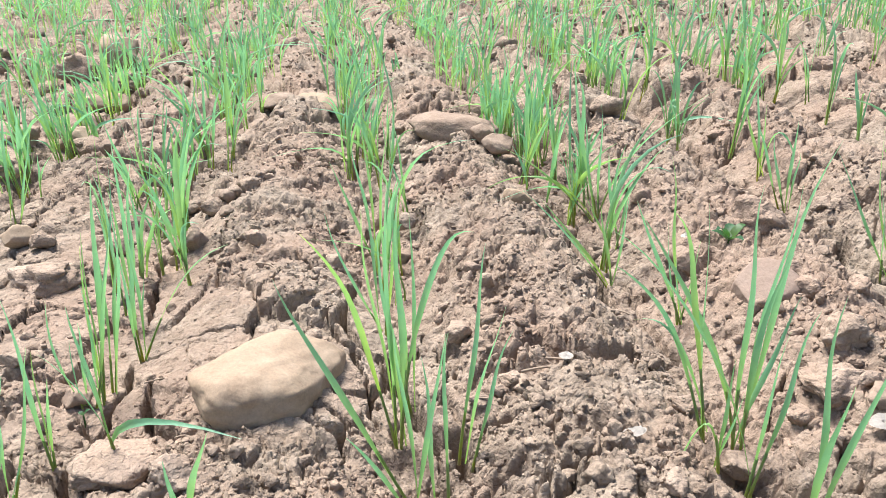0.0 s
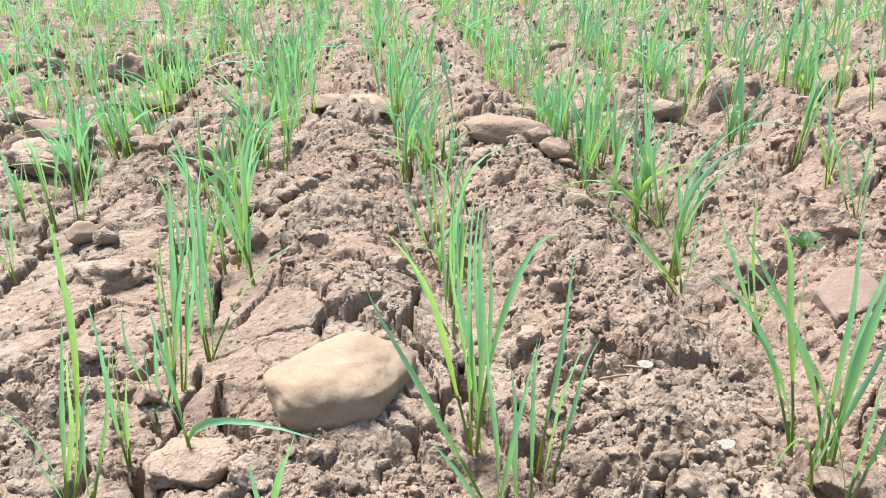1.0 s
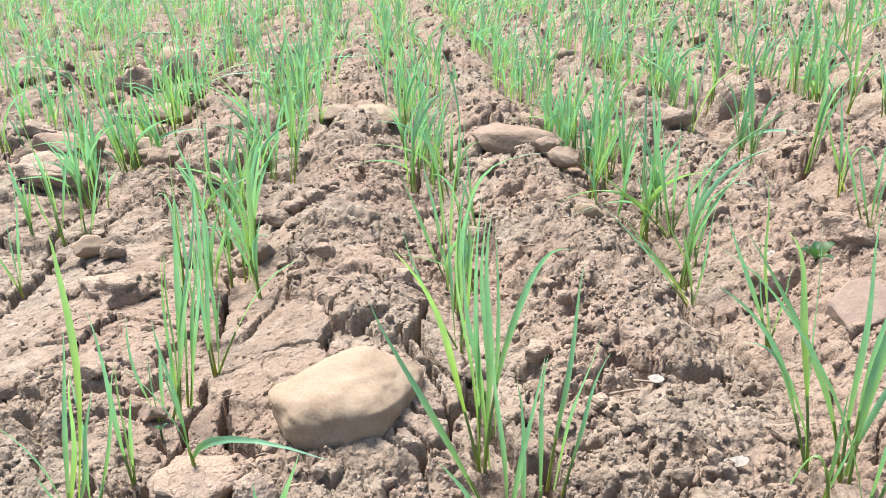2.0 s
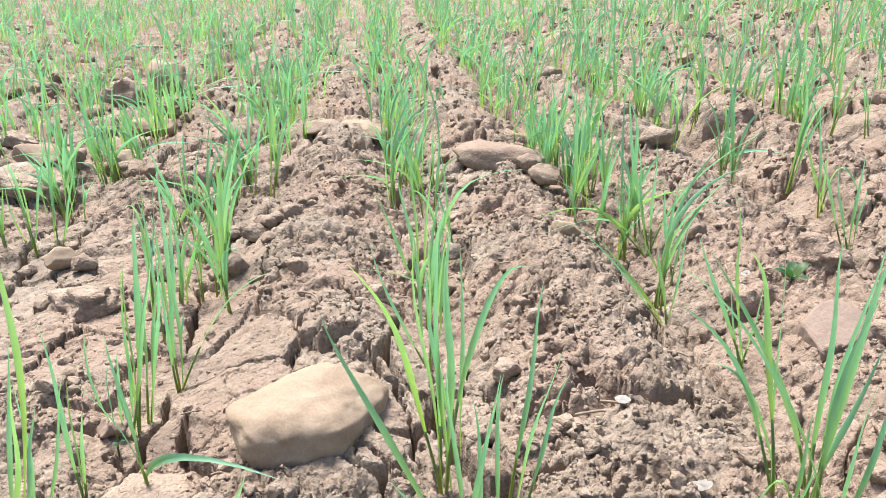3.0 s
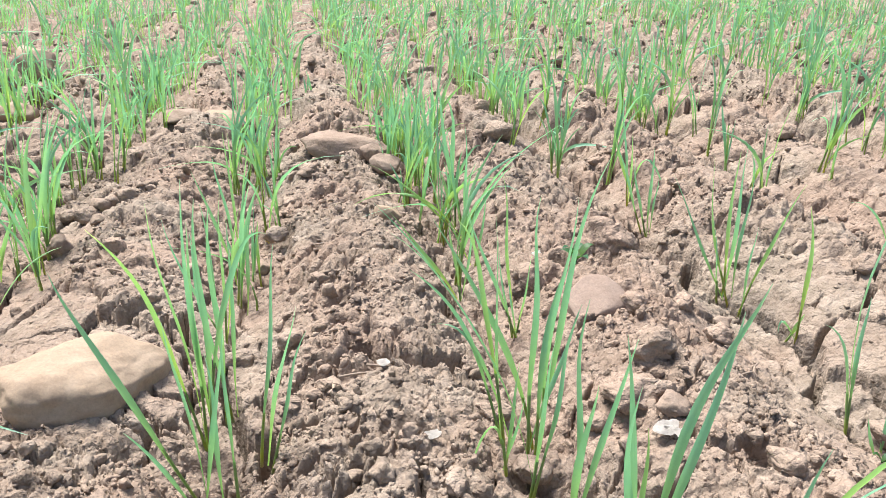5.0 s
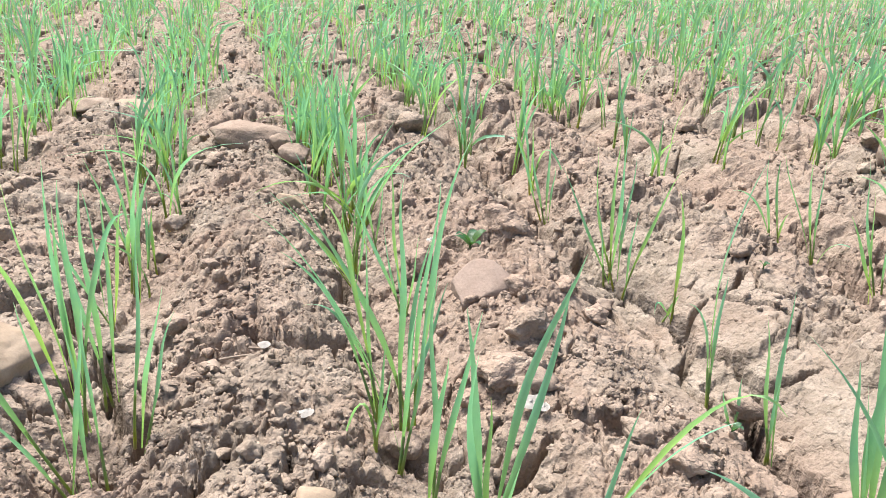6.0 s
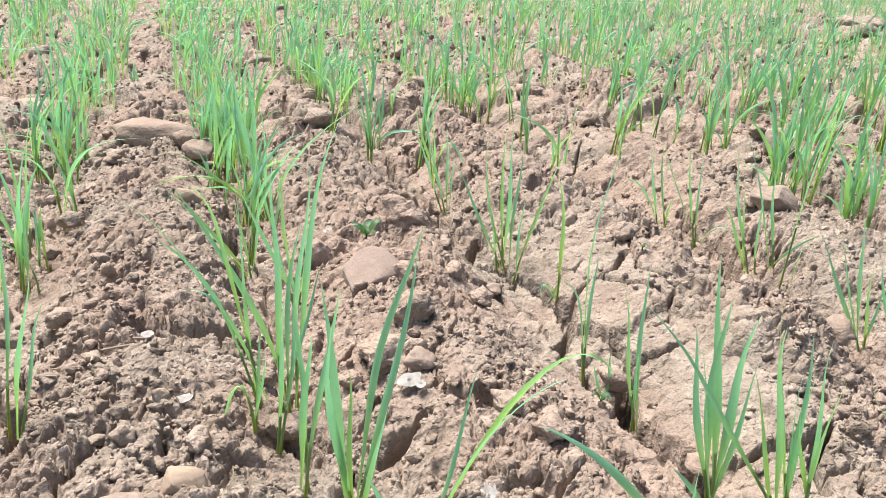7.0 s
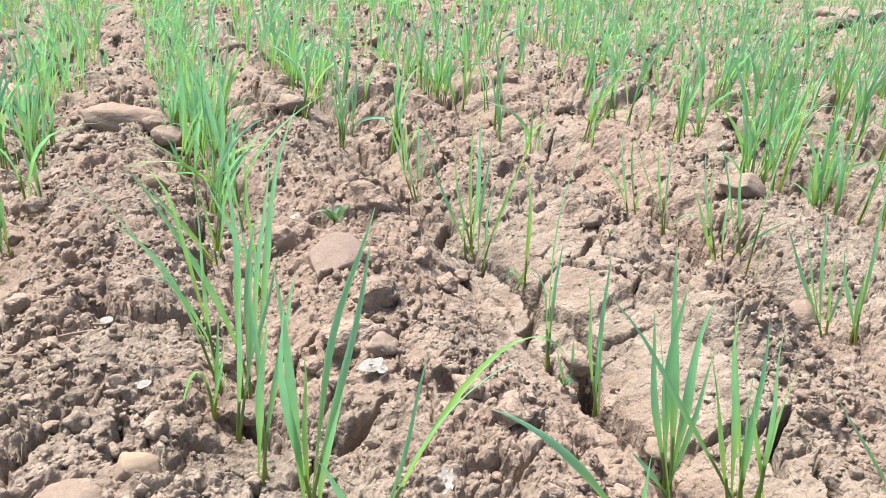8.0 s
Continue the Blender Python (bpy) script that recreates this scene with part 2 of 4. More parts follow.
def soil(x, y, fine=True):
    across, row = furrow_of(x, y)
    z = lie(x, y) + 0.007 * rough(x, y, 0.16, 21, 3)
    z = z - 0.045 * np.exp(-((x - 0.325) ** 2 + (y - 0.735) ** 2) / 0.025 ** 2)
    # the domed lump between two rows
    dome = np.hypot((x - 0.612) / 1.15, y - 0.435) + 0.012 * rough(x, y, 0.03, 331, 3)
    z = z + 0.030 * (1 - step(0.022, 0.062, dome))
    if not fine:
        return z
    wx, wy = x + 0.030 * rough(x, y, 0.07, 31, 5, 0.62), y + 0.030 * rough(x, y, 0.07, 41, 5, 0.62)
    deep, near = cleft_depth(x, y)
    slab = slabby(x, y, across)
    slab = slab + (1 - slab) * 0.45 * near
    f1, f2, who, ax, ay = cells(wx, wy, 0.082, 51)
    edge = f2 - f1
    gap = (1 - step(0.018, 0.050, edge)) * step(-0.25, 0.05, rough(x, y, 0.06, 55, 2))
    z = z + slab * (0.014 * (who - 0.5) * step(0.0, 0.07, edge)) - (0.06 + 0.94 * slab) * 0.036 * gap - deep
    # hairline cracks within the slabs
    h1, h2, hw, hx, hy = cells(wx + 0.2, wy, 0.036, 57)
    z = z - slab * 0.010 * (1 - step(0.01, 0.06, h2 - h1)) * step(0.05, 0.3, rough(x, y, 0.05, 59, 2))
    # the crack that runs down each furrow
    line = np.abs(across + 0.024 * rough(x, y, 0.07, 71, 5, 0.62))
    wide = 0.0012 + 0.0048 * value(x / 0.04, y / 0.04, 77) ** 1.6
    placed = (y < 0.85) & (x > -0.15) & (x < 0.75)
    z = z - np.where(placed, 0.012, 0.045) * (1 - step(0.6 * wide, 1.4 * wide, line)) * step(-0.35, -0.05, rough(x, y, 0.07, 75, 2))
    # hollows between clods
    hollow = 0.020 * (1 - 0.9 * slab) * step(0.25, 0.62, rough(x, y, 0.040, 341, 3, 0.45))
    z = z - hollow
    rim = 1 - 0.85 * np.clip((deep + hollow) / 0.016, 0, 1)
    # crumbled clods, from fist to pea
    behind = step(0.8, 1.4, y)
    z = z + behind * 0.110 * 0.30 * clods(wx, wy + 0.4, 0.110, 345, 0.6)
    loose = 1 - 0.85 * slab
    ux, uy = x + 0.010 * rough(x, y, 0.03, 101, 4, 0.55), y + 0.010 * rough(x, y, 0.03, 111, 4, 0.55)
    coarse = step(-0.25, 0.3, rough(x, y, 0.11, 121, 2))
    some = step(-0.15, 0.25, rough(x, y, 0.035, 125, 2))
    big = step(0.0, 0.35, rough(x, y, 0.16, 161, 2) + 0.35 * step(-0.25, -0.45, x) + 0.25 * behind)
    z = z + (0.25 + 0.75 * loose) * big * 0.060 * 0.40 * clods(x + 2 * (ux - x), y + 2 * (uy - y) + 0.2, 0.060, 165, 1.0 * some)
    z = z + rim * loose * coarse * 0.034 * 0.42 * clods(ux, uy, 0.034, 131, 1.2 * some)
    z = z + rim * loose * 0.020 * 0.40 * clods(0.8 * ux + 0.6 * uy, 0.8 * uy - 0.6 * ux, 0.020, 145, 0.95 * some)
    z = z + rim * loose * 0.011 * 0.50 * clods(ux + 0.3, uy, 0.011, 141, 0.7 * some)
    z = z + rim * (0.12 + 0.88 * loose) * 0.0058 * 0.6 * clods(ux, uy + 0.3, 0.0058, 151, 0.5)
    return z + 0.0022 * rim * rough(x, y, 0.010, 95, 3, 0.6)


def ground_sheet():
    """Finest where the camera looks closely, coarser towards the edges, flat at the horizon."""
    ys = list(-0.8 * 1.6 ** np.arange(9, -1, -1)) + list(np.arange(-0.74, 0.17, 0.06))
    y = 0.2
    while y < 9.0:
        ys.append(y)
        y += (0.0031 if y < 1.4 else 0.0066) * (y + 0.03)
    while y < 900:
        ys.append(y)
        y *= 1.25
    inner = np.linspace(-1, 1, 960)
    steps = np.concatenate((np.arange(1, 46) * 0.06, 2.7 + 0.1 * 1.5 ** np.arange(1, 24)))
    s = np.concatenate((np.full(68, -1.0), inner, np.full(68, 1.0)))
    off = np.concatenate((-steps[::-1], np.zeros(960), steps))
    Y, S = np.meshgrid(np.array(ys), s, indexing="ij")
    O = np.broadcast_to(off, Y.shape)
    X = 0.145 + 0.135 * np.maximum(Y, 0) + S * (0.28 + 0.745 * np.maximum(Y, 0.0)) + O
    near = (np.abs(O) < 1e-6) & (Y > 0.19) & (Y < 9.0)
    Z = soil(X, Y, False) + 0.012 * rough(X, Y, 0.3, 181, 3)
    far = step(2.2, 3.2, np.abs(O)) + step(0.8, 1.6, -Y) + step(8.5, 14.0, Y)
    Z = Z + (0.0 - Z) * np.clip(far, 0, 1)
    Z[near] = soil(X[near], Y[near])
    ny, nx = X.shape
    idx = np.arange(ny * nx).reshape(ny, nx)
    quads = np.stack((idx[:-1, :-1], idx[:-1, 1:], idx[1:, 1:], idx[1:, :-1]), -1).reshape(-1, 4)
    return mesh_of("ground", np.stack((X, Y, Z), -1).reshape(-1, 3), quads, SOIL)


def mesh_of(name, verts, faces, material, smooth=True):
    me = bpy.data.meshes.new(name)
    verts, faces = np.asarray(verts, dtype=np.float32), np.asarray(faces, dtype=np.int32)
    n = faces.shape[1]
    me.vertices.add(len(verts))
    me.vertices.foreach_set("co", verts.ravel())
    me.loops.add(faces.size)
    me.loops.foreach_set("vertex_index", faces.ravel())
    me.polygons.add(len(faces))
    me.polygons.foreach_set("loop_start", np.arange(0, faces.size, n, dtype=np.int32))
    me.polygons.foreach_set("use_smooth", np.full(len(faces), smooth))
    me.update(calc_edges=True)
    me.materials.append(material)
    return me


ground = tagged(new("ground", ground_sheet()), "dry cracked brown loam drilled in rows", "soil", kind="structure")


def on_soil(x, y, fine=False):
    return float(soil(np.array([float(x)]), np.array([float(y)]), fine)[0])


def part(name, me, parent, label=""):
    """One mesh object under a thing or a part."""
    ob = new(name, me)
    ob.parent = parent
    return tagged(ob, label)


# ---- wheat ----
def ribbon(points, width, face, keel=0.2):
    """Verts, quads and uvs of a tapered, keeled ribbon along points; face: the direction across it."""
    n = len(points)
    t = np.linspace(0, 1, n)
    w = width * (0.26 + 0.74 * step(0.10, 0.52, t)) * np.clip((1.02 - t) / 0.58, 0.03, 1) ** 0.9
    tang = np.gradient(points, axis=0)
    tang /= np.linalg.norm(tang, axis=1)[:, None] + 1e-9
    twist = np.linspace(-0.35, 0.5, n)[:, None]
    face = np.asarray(face) * np.cos(twist) + np.cross(tang, face) * np.sin(twist)
    across = face - tang * np.sum(tang * face, axis=1)[:, None]
    across /= np.linalg.norm(across, axis=1)[:, None] + 1e-9
    back = np.cross(tang, across)
    left = points - across * w[:, None] / 2 + back * (keel * w)[:, None]
    right = points + across * w[:, None] / 2 + back * (keel * w)[:, None]
    verts = np.stack((left, points, right), 1).reshape(-1, 3)
    i = np.arange(n - 1) * 3
    quads = np.concatenate((np.stack((i, i + 1, i + 4, i + 3), -1), np.stack((i + 1, i + 2, i + 5, i + 4), -1)))
    uvs = np.stack((np.tile((0.0, 0.5, 1.0), n), np.repeat(t, 3)), -1)
    return verts, quads, uvs


def with_uv(me, uvs):
    layer = me.uv_layers.new(name="UVMap")
    vi = np.empty(len(me.loops), dtype=np.int32)
    me.loops.foreach_get("vertex_index", vi)
    layer.data.foreach_set("uv", np.asarray(uvs, dtype=np.float32)[vi].ravel())
    return me


def bend(tip, mid, n):
    """A curve from the origin through mid to tip."""
    t = np.linspace(0, 1, n)[:, None]
    tip, mid = np.asarray(tip, dtype=float), np.asarray(mid, dtype=float)
    knee = 2 * mid - 0.5 * tip
    return 2 * t * (1 - t) * knee + t * t * tip


def tube(points, radius, sides=6):
    n = len(points)
    a = np.linspace(0, 2 * np.pi, sides, endpoint=False)
    r = radius * np.linspace(1, 0.75, n)
    ring = np.stack((np.cos(a), np.sin(a), np.zeros(sides)), -1)
    verts = (points[:, None, :] + ring[None] * r[:, None, None]).reshape(-1, 3)
    i, j = np.meshgrid(np.arange(n - 1), np.arange(sides), indexing="ij")
    k = (j + 1) % sides
    quads = np.stack((i * sides + j, i * sides + k, (i + 1) * sides + k, (i + 1) * sides + j), -1).reshape(-1, 4)
    uvs = np.stack((np.tile(a / 6.3, n), np.repeat(np.linspace(0, 1, n), sides)), -1)
    return verts, quads, uvs


wheat_rng = np.random.default_rng(17)
PLANTED = []


def sprout(blades, turn, segs=11, broad=1.0):
    """A wheat plant at the origin: one short stem for each pair of leaves, and the leaves."""
    plant = new("wheat_plant")
    plant.empty_display_size = 0.02
    c, s = math.cos(radians(turn)), math.sin(radians(turn))
    for i, (dx, dz, mx, mz) in enumerate(blades):
        depth = wheat_rng.normal(0, 0.08) * dz
        tip = (dx * c - depth * s, dx * s + depth * c, dz)
        mid = (mx * c - 0.35 * depth * s, mx * s + 0.35 * depth * c, mz)
        foot = np.array((wheat_rng.normal(0, 0.003), wheat_rng.normal(0, 0.003), -0.008))
        pts = bend(tip, mid, segs)
        along = np.linspace(0, 1, segs)[:, None]
        sway = 0.02 * dz * np.sin(along * wheat_rng.uniform(4, 8) + wheat_rng.uniform(0, 6)) * along
        pts = pts + foot * (1 - along) ** 2 + sway * np.array((c, s, 0.0))
        a = radians(turn) + wheat_rng.normal(0, 0.5)
        long = math.hypot(mx, mz) + math.hypot(dx - mx, dz - mz)
        wide = min(0.0068, max(0.0028, wheat_rng.normal(0.0024 + 0.0115 * long, 0.0007)))
        v, q, u = ribbon(pts, wide * broad, (math.cos(a), math.sin(a), 0))
        part("leaf", with_uv(mesh_of("leaf", v, q, LEAF), u), plant)
        if i % 2 == 0:
            k = max(3, segs // 3)
            v, q, u = tube(pts[:k] + (0.0004, 0, 0), 0.0013)
            part("stem", with_uv(mesh_of("stem", v, q, SHEATH), u), plant, "pale leaf sheath")
    return tagged(plant, "young green wheat plant growing in the drilled row", "wheat plant", "wheat plants in the rows")


def wheat(x, y, turn, *blades):
    plant = sprout(blades, turn, 13, 1.3 if y < 0.36 else 1.0)
    plant.matrix_basis = pose(x, y, on_soil(x, y))
    PLANTED.append((x, y))
    return plant


wheat(-0.286, 0.527, 3, (0.002, 0.141, 0.002, 0.061), (0.015, 0.162, 0.009, 0.082), (0.027, 0.196, 0.015, 0.112), (0.036, 0.205, 0.019, 0.112), (0.041, 0.165, 0.021, 0.082), (0.003, 0.112, 0.001, 0.051))
wheat(-0.295, 0.521, 3, (-0.015, 0.101, -0.015, 0.042), (0.008, 0.084, 0.004, 0.042), (-0.005, 0.063, -0.005, 0.031))
wheat(-0.285, 0.546, 3, (0.026, 0.143, 0.014, 0.072), (0.038, 0.185, 0.021, 0.093), (0.017, 0.162, 0.008, 0.083))
wheat(-0.277, 0.598, 3, (-0.006, 0.113, -0.005, 0.052), (0.012, 0.154, 0.006, 0.074), (0.002, 0.128, -0.002, 0.063), (0.012, 0.08, 0.006, 0.04), (0.086, 0.106, 0.043, 0.074))
wheat(-0.318, 0.676, 3, (-0.008, 0.156, -0.003, 0.081), (0.02, 0.189, 0.01, 0.099), (0.033, 0.173, 0.017, 0.087), (-0.0, 0.14, 0.001, 0.069))
wheat(-0.306, 0.384, 3, (0.021, 0.148, 0.013, 0.075), (0.031, 0.211, 0.033, 0.148), (0.041, 0.137, 0.02, 0.067), (-0.019, 0.098, -0.003, 0.058), (0.042, 0.117, 0.024, 0.058), (-0.009, 0.049, -0.005, 0.026))
wheat(-0.294, 0.400, 3, (0.015, 0.05, 0.008, 0.027), (0.015, 0.128, 0.005, 0.059), (0.033, 0.12, 0.017, 0.059))
wheat(-0.286, 0.442, 3, (-0.007, 0.145, -0.004, 0.067), (0.007, 0.104, 0.001, 0.048), (0.01, 0.081, 0.005, 0.043))
wheat(-0.560, 0.771, 3, (0.004, 0.09, -0.001, 0.042), (0.016, 0.129, 0.009, 0.063), (-0.022, 0.063, -0.011, 0.028))
wheat(-0.545, 0.897, 3, (0.014, 0.176, 0.006, 0.087), (0.015, 0.141, 0.006, 0.065), (0.042, 0.127, 0.022, 0.058), (0.05, 0.116, 0.024, 0.05))
wheat(-0.597, 0.932, 3, (-0.025, 0.09, -0.019, 0.036), (0.034, 0.149, 0.018, 0.075), (-0.0, 0.12, 0.001, 0.052))
wheat(-0.158, 0.347, 3, (0.022, 0.067, 0.01, 0.035), (-0.005, 0.051, -0.002, 0.026))
wheat(-0.032, 0.467, 3, (-0.054, 0.194, -0.025, 0.112), (-0.02, 0.212, -0.011, 0.116), (-0.004, 0.219, -0.002, 0.116), (-0.008, 0.184, -0.004, 0.098), (0.057, 0.186, 0.021, 0.142), (0.005, 0.204, 0.003, 0.107))
wheat(-0.028, 0.509, 3, (-0.023, 0.158, -0.012, 0.083), (0.007, 0.166, 0.004, 0.083), (-0.005, 0.188, -0.002, 0.093))
wheat(-0.015, 0.390, 3, (-0.08, 0.18, -0.051, 0.11), (-0.01, 0.16, -0.006, 0.089), (-0.043, 0.08, -0.025, 0.045), (0.016, 0.145, 0.009, 0.071))
wheat(0.000, 0.389, 3, (0.007, 0.144, 0.002, 0.086), (-0.011, 0.118, -0.006, 0.06))
wheat(0.017, 0.433, 3, (0.015, 0.169, 0.005, 0.087), (0.024, 0.127, 0.011, 0.065), (0.031, 0.107, 0.016, 0.056))
wheat(-0.055, 0.623, 3, (-0.047, 0.126, -0.028, 0.06), (-0.015, 0.142, -0.007, 0.077), (0.006, 0.152, 0.002, 0.083), (0.019, 0.136, 0.01, 0.071))
wheat(-0.077, 0.796, 3, (-0.045, 0.121, -0.025, 0.062), (-0.008, 0.165, -0.004, 0.089), (0.016, 0.159, 0.009, 0.082), (-0.02, 0.14, -0.011, 0.076))
wheat(0.195, 0.448, -1, (-0.075, 0.134, -0.036, 0.091), (-0.062, 0.095, -0.029, 0.078), (-0.048, 0.181, -0.024, 0.118), (-0.024, 0.182, -0.013, 0.092))
wheat(0.209, 0.432, -1, (-0.005, 0.201, -0.006, 0.113), (0.028, 0.127, 0.01, 0.066), (0.01, 0.162, 0.002, 0.088))
wheat(0.187, 0.408, -13, (-0.031, -0.038, -0.012, 0.039), (0.011, 0.065, 0.005, 0.033), (0.005, 0.082, 0.002, 0.042))
wheat(0.206, 0.391, -13, (0.006, 0.127, 0.002, 0.067), (-0.112, 0.182, -0.044, 0.118), (0.016, 0.148, 0.009, 0.081))
wheat(0.223, 0.342, -13, (-0.008, 0.171, -0.005, 0.092), (0.001, 0.124, -0.0, 0.068), (0.022, 0.159, 0.008, 0.089))
wheat(0.215, 0.444, -13, (0.011, 0.2, 0.003, 0.111), (0.031, 0.229, 0.01, 0.125), (-0.086, 0.175, -0.032, 0.094))
wheat(0.173, 0.698, -13, (-0.095, 0.097, -0.043, 0.047), (0.012, 0.107, 0.006, 0.052), (-0.018, 0.086, -0.008, 0.044), (-0.078, 0.093, -0.031, 0.042))
wheat(0.251, 0.297, -13, (-0.018, 0.148, -0.013, 0.079), (0.028, 0.215, 0.011, 0.123), (0.03, 0.19, 0.015, 0.108), (0.018, 0.101, 0.008, 0.058), (-0.008, 0.113, -0.005, 0.06), (-0.024, 0.167, -0.014, 0.091))
wheat(0.281, 0.256, -13, (0.028, 0.138, 0.016, 0.074), (0.095, 0.135, 0.052, 0.126), (0.067, 0.138, 0.035, 0.094), (-0.03, 0.065, -0.014, 0.037))
wheat(0.429, 0.217, -13, (-0.094, 0.088, -0.049, 0.059), (-0.005, 0.06, -0.003, 0.035))
wheat(0.484, 0.288, -13, (-0.033, 0.126, -0.018, 0.061), (-0.027, 0.119, -0.015, 0.061), (-0.021, 0.151, -0.014, 0.078), (-0.006, 0.149, -0.004, 0.075), (-0.022, 0.173, -0.012, 0.087), (0.019, 0.098, 0.009, 0.047), (-0.028, 0.025, -0.014, 0.013))
wheat(0.513, 0.254, -13, (-0.109, 0.145, -0.055, 0.081), (-0.034, 0.143, -0.019, 0.073), (-0.033, 0.151, -0.018, 0.081), (-0.001, 0.124, -0.001, 0.059), (0.001, 0.102, 0.0, 0.051), (-0.014, 0.112, -0.008, 0.059), (-0.041, 0.109, -0.019, 0.053))
wheat(0.525, 0.250, -13, (-0.018, 0.129, -0.009, 0.066), (-0.025, 0.084, -0.013, 0.045), (-0.003, 0.101, -0.002, 0.051))
wheat(0.474, 0.382, -13, (-0.025, 0.108, -0.014, 0.054), (-0.013, 0.129, -0.008, 0.064), (-0.01, 0.064, -0.006, 0.035))
wheat(0.464, 0.429, -13, (0.003, 0.039, 0.002, 0.017), (-0.011, 0.029, -0.005, 0.011))
wheat(0.472, 0.586, -13, (-0.01, 0.128, -0.001, 0.065), (-0.013, 0.001, -0.012, 0.016), (0.006, 0.024, 0.003, 0.012))
wheat(0.449, 0.652, -13, (0.038, 0.139, 0.015, 0.073), (0.001, 0.091, 0.001, 0.047))
wheat(0.444, 0.684, -13, (-0.033, 0.148, -0.019, 0.072), (-0.068, 0.124, -0.031, 0.058), (-0.013, 0.159, -0.006, 0.08), (-0.0, 0.166, 0.001, 0.08), (-0.024, 0.097, -0.012, 0.047), (0.01, 0.137, 0.005, 0.068))
wheat(0.415, 0.877, -13, (-0.047, 0.115, -0.026, 0.061), (0.007, 0.075, 0.005, 0.041), (-0.023, 0.095, -0.013, 0.047), (-0.004, 0.115, -0.002, 0.056))
wheat(0.716, 0.450, -13, (-0.058, 0.106, -0.027, 0.052), (-0.037, 0.13, -0.019, 0.069), (-0.011, 0.086, -0.005, 0.043), (-0.052, 0.123, -0.025, 0.063), (0.004, 0.066, 0.003, 0.032))
wheat(0.732, 0.430, -13, (-0.007, 0.073, -0.004, 0.036), (-0.017, 0.162, -0.01, 0.083), (-0.007, 0.119, -0.007, 0.063), (-0.035, 0.086, -0.019, 0.045))
wheat(0.703, 0.617, -13, (-0.046, 0.146, -0.024, 0.074), (-0.028, 0.111, -0.014, 0.056), (-0.007, 0.107, -0.003, 0.051), (-0.042, 0.085, -0.021, 0.042))
wheat(0.722, 0.611, -13, (-0.022, 0.121, -0.011, 0.061), (-0.046, 0.149, -0.024, 0.079), (0.05, 0.041, 0.021, 0.025))
wheat(0.720, 0.570, -13, (0.006, 0.246, -0.0, 0.132), (0.013, 0.057, 0.004, 0.031))
wheat(0.686, 0.706, -13, (-0.012, 0.114, -0.006, 0.057), (-0.06, 0.123, -0.03, 0.062), (-0.033, 0.122, -0.017, 0.063), (0.051, 0.013, 0.019, 0.025))
wheat(0.670, 0.764, -13, (-0.019, 0.109, -0.01, 0.056), (-0.06, 0.063, -0.031, 0.054), (-0.032, 0.114, -0.017, 0.056), (0.009, 0.043, 0.004, 0.028))
wheat(0.591, 0.211, -13, (-0.069, 0.084, -0.034, 0.042), (-0.02, 0.016, -0.011, 0.009), (-0.019, 0.078, -0.01, 0.041))
wheat(0.186, 0.865, 3, (-0.121, 0.094, -0.058, 0.055), (-0.137, 0.041, -0.064, 0.055), (0.127, 0.161, 0.035, 0.079), (-0.046, 0.201, -0.023, 0.106), (-0.007, 0.145, -0.003, 0.072), (-0.06, 0.158, -0.03, 0.079), (-0.032, 0.145, -0.016, 0.072))
wheat(0.197, 0.786, 3, (0.005, 0.084, 0.002, 0.042), (-0.04, 0.061, -0.021, 0.028), (-0.024, 0.112, -0.012, 0.055))
wheat(0.220, 0.616, 3, (-0.052, 0.121, -0.025, 0.062), (-0.02, 0.155, -0.012, 0.084), (0.012, 0.086, 0.006, 0.04), (-0.01, 0.068, -0.006, 0.035), (-0.026, 0.105, -0.013, 0.051))
wheat(0.414, 0.958, 3, (-0.028, 0.15, -0.014, 0.073), (-0.007, 0.105, -0.003, 0.051), (0.058, -0.002, 0.017, 0.066), (-0.032, 0.116, -0.016, 0.059))
wheat(0.148, 1.088, 3, (-0.04, 0.159, -0.018, 0.08), (-0.018, 0.175, -0.009, 0.088), (0.004, 0.144, 0.002, 0.072), (-0.053, 0.112, -0.025, 0.055), (0.017, 0.128, 0.009, 0.063))


def loose_blades(rng, count, tall):
    """Leaf tips and middles: stems go straight up, the leaves part from them and some hang over."""
    out = []
    for i in range(count):
        dz = tall * rng.uniform(0.45, 1.1)
        dx = dz * rng.choice((0.06, 0.16, 0.32, 0.7), p=(0.4, 0.32, 0.19, 0.09)) * rng.choice((-1, 1)) + 0.03 * dz
        dz -= 0.3 * abs(dx)
        mz = dz * rng.uniform(0.5, 0.62) + 0.15 * abs(dx)
        if rng.random() < 0.22:
            dx, dz = dx * 1.9, dz * 0.72
        out.append((dx, dz, dx * rng.uniform(0.12, 0.34), mz))
    return out


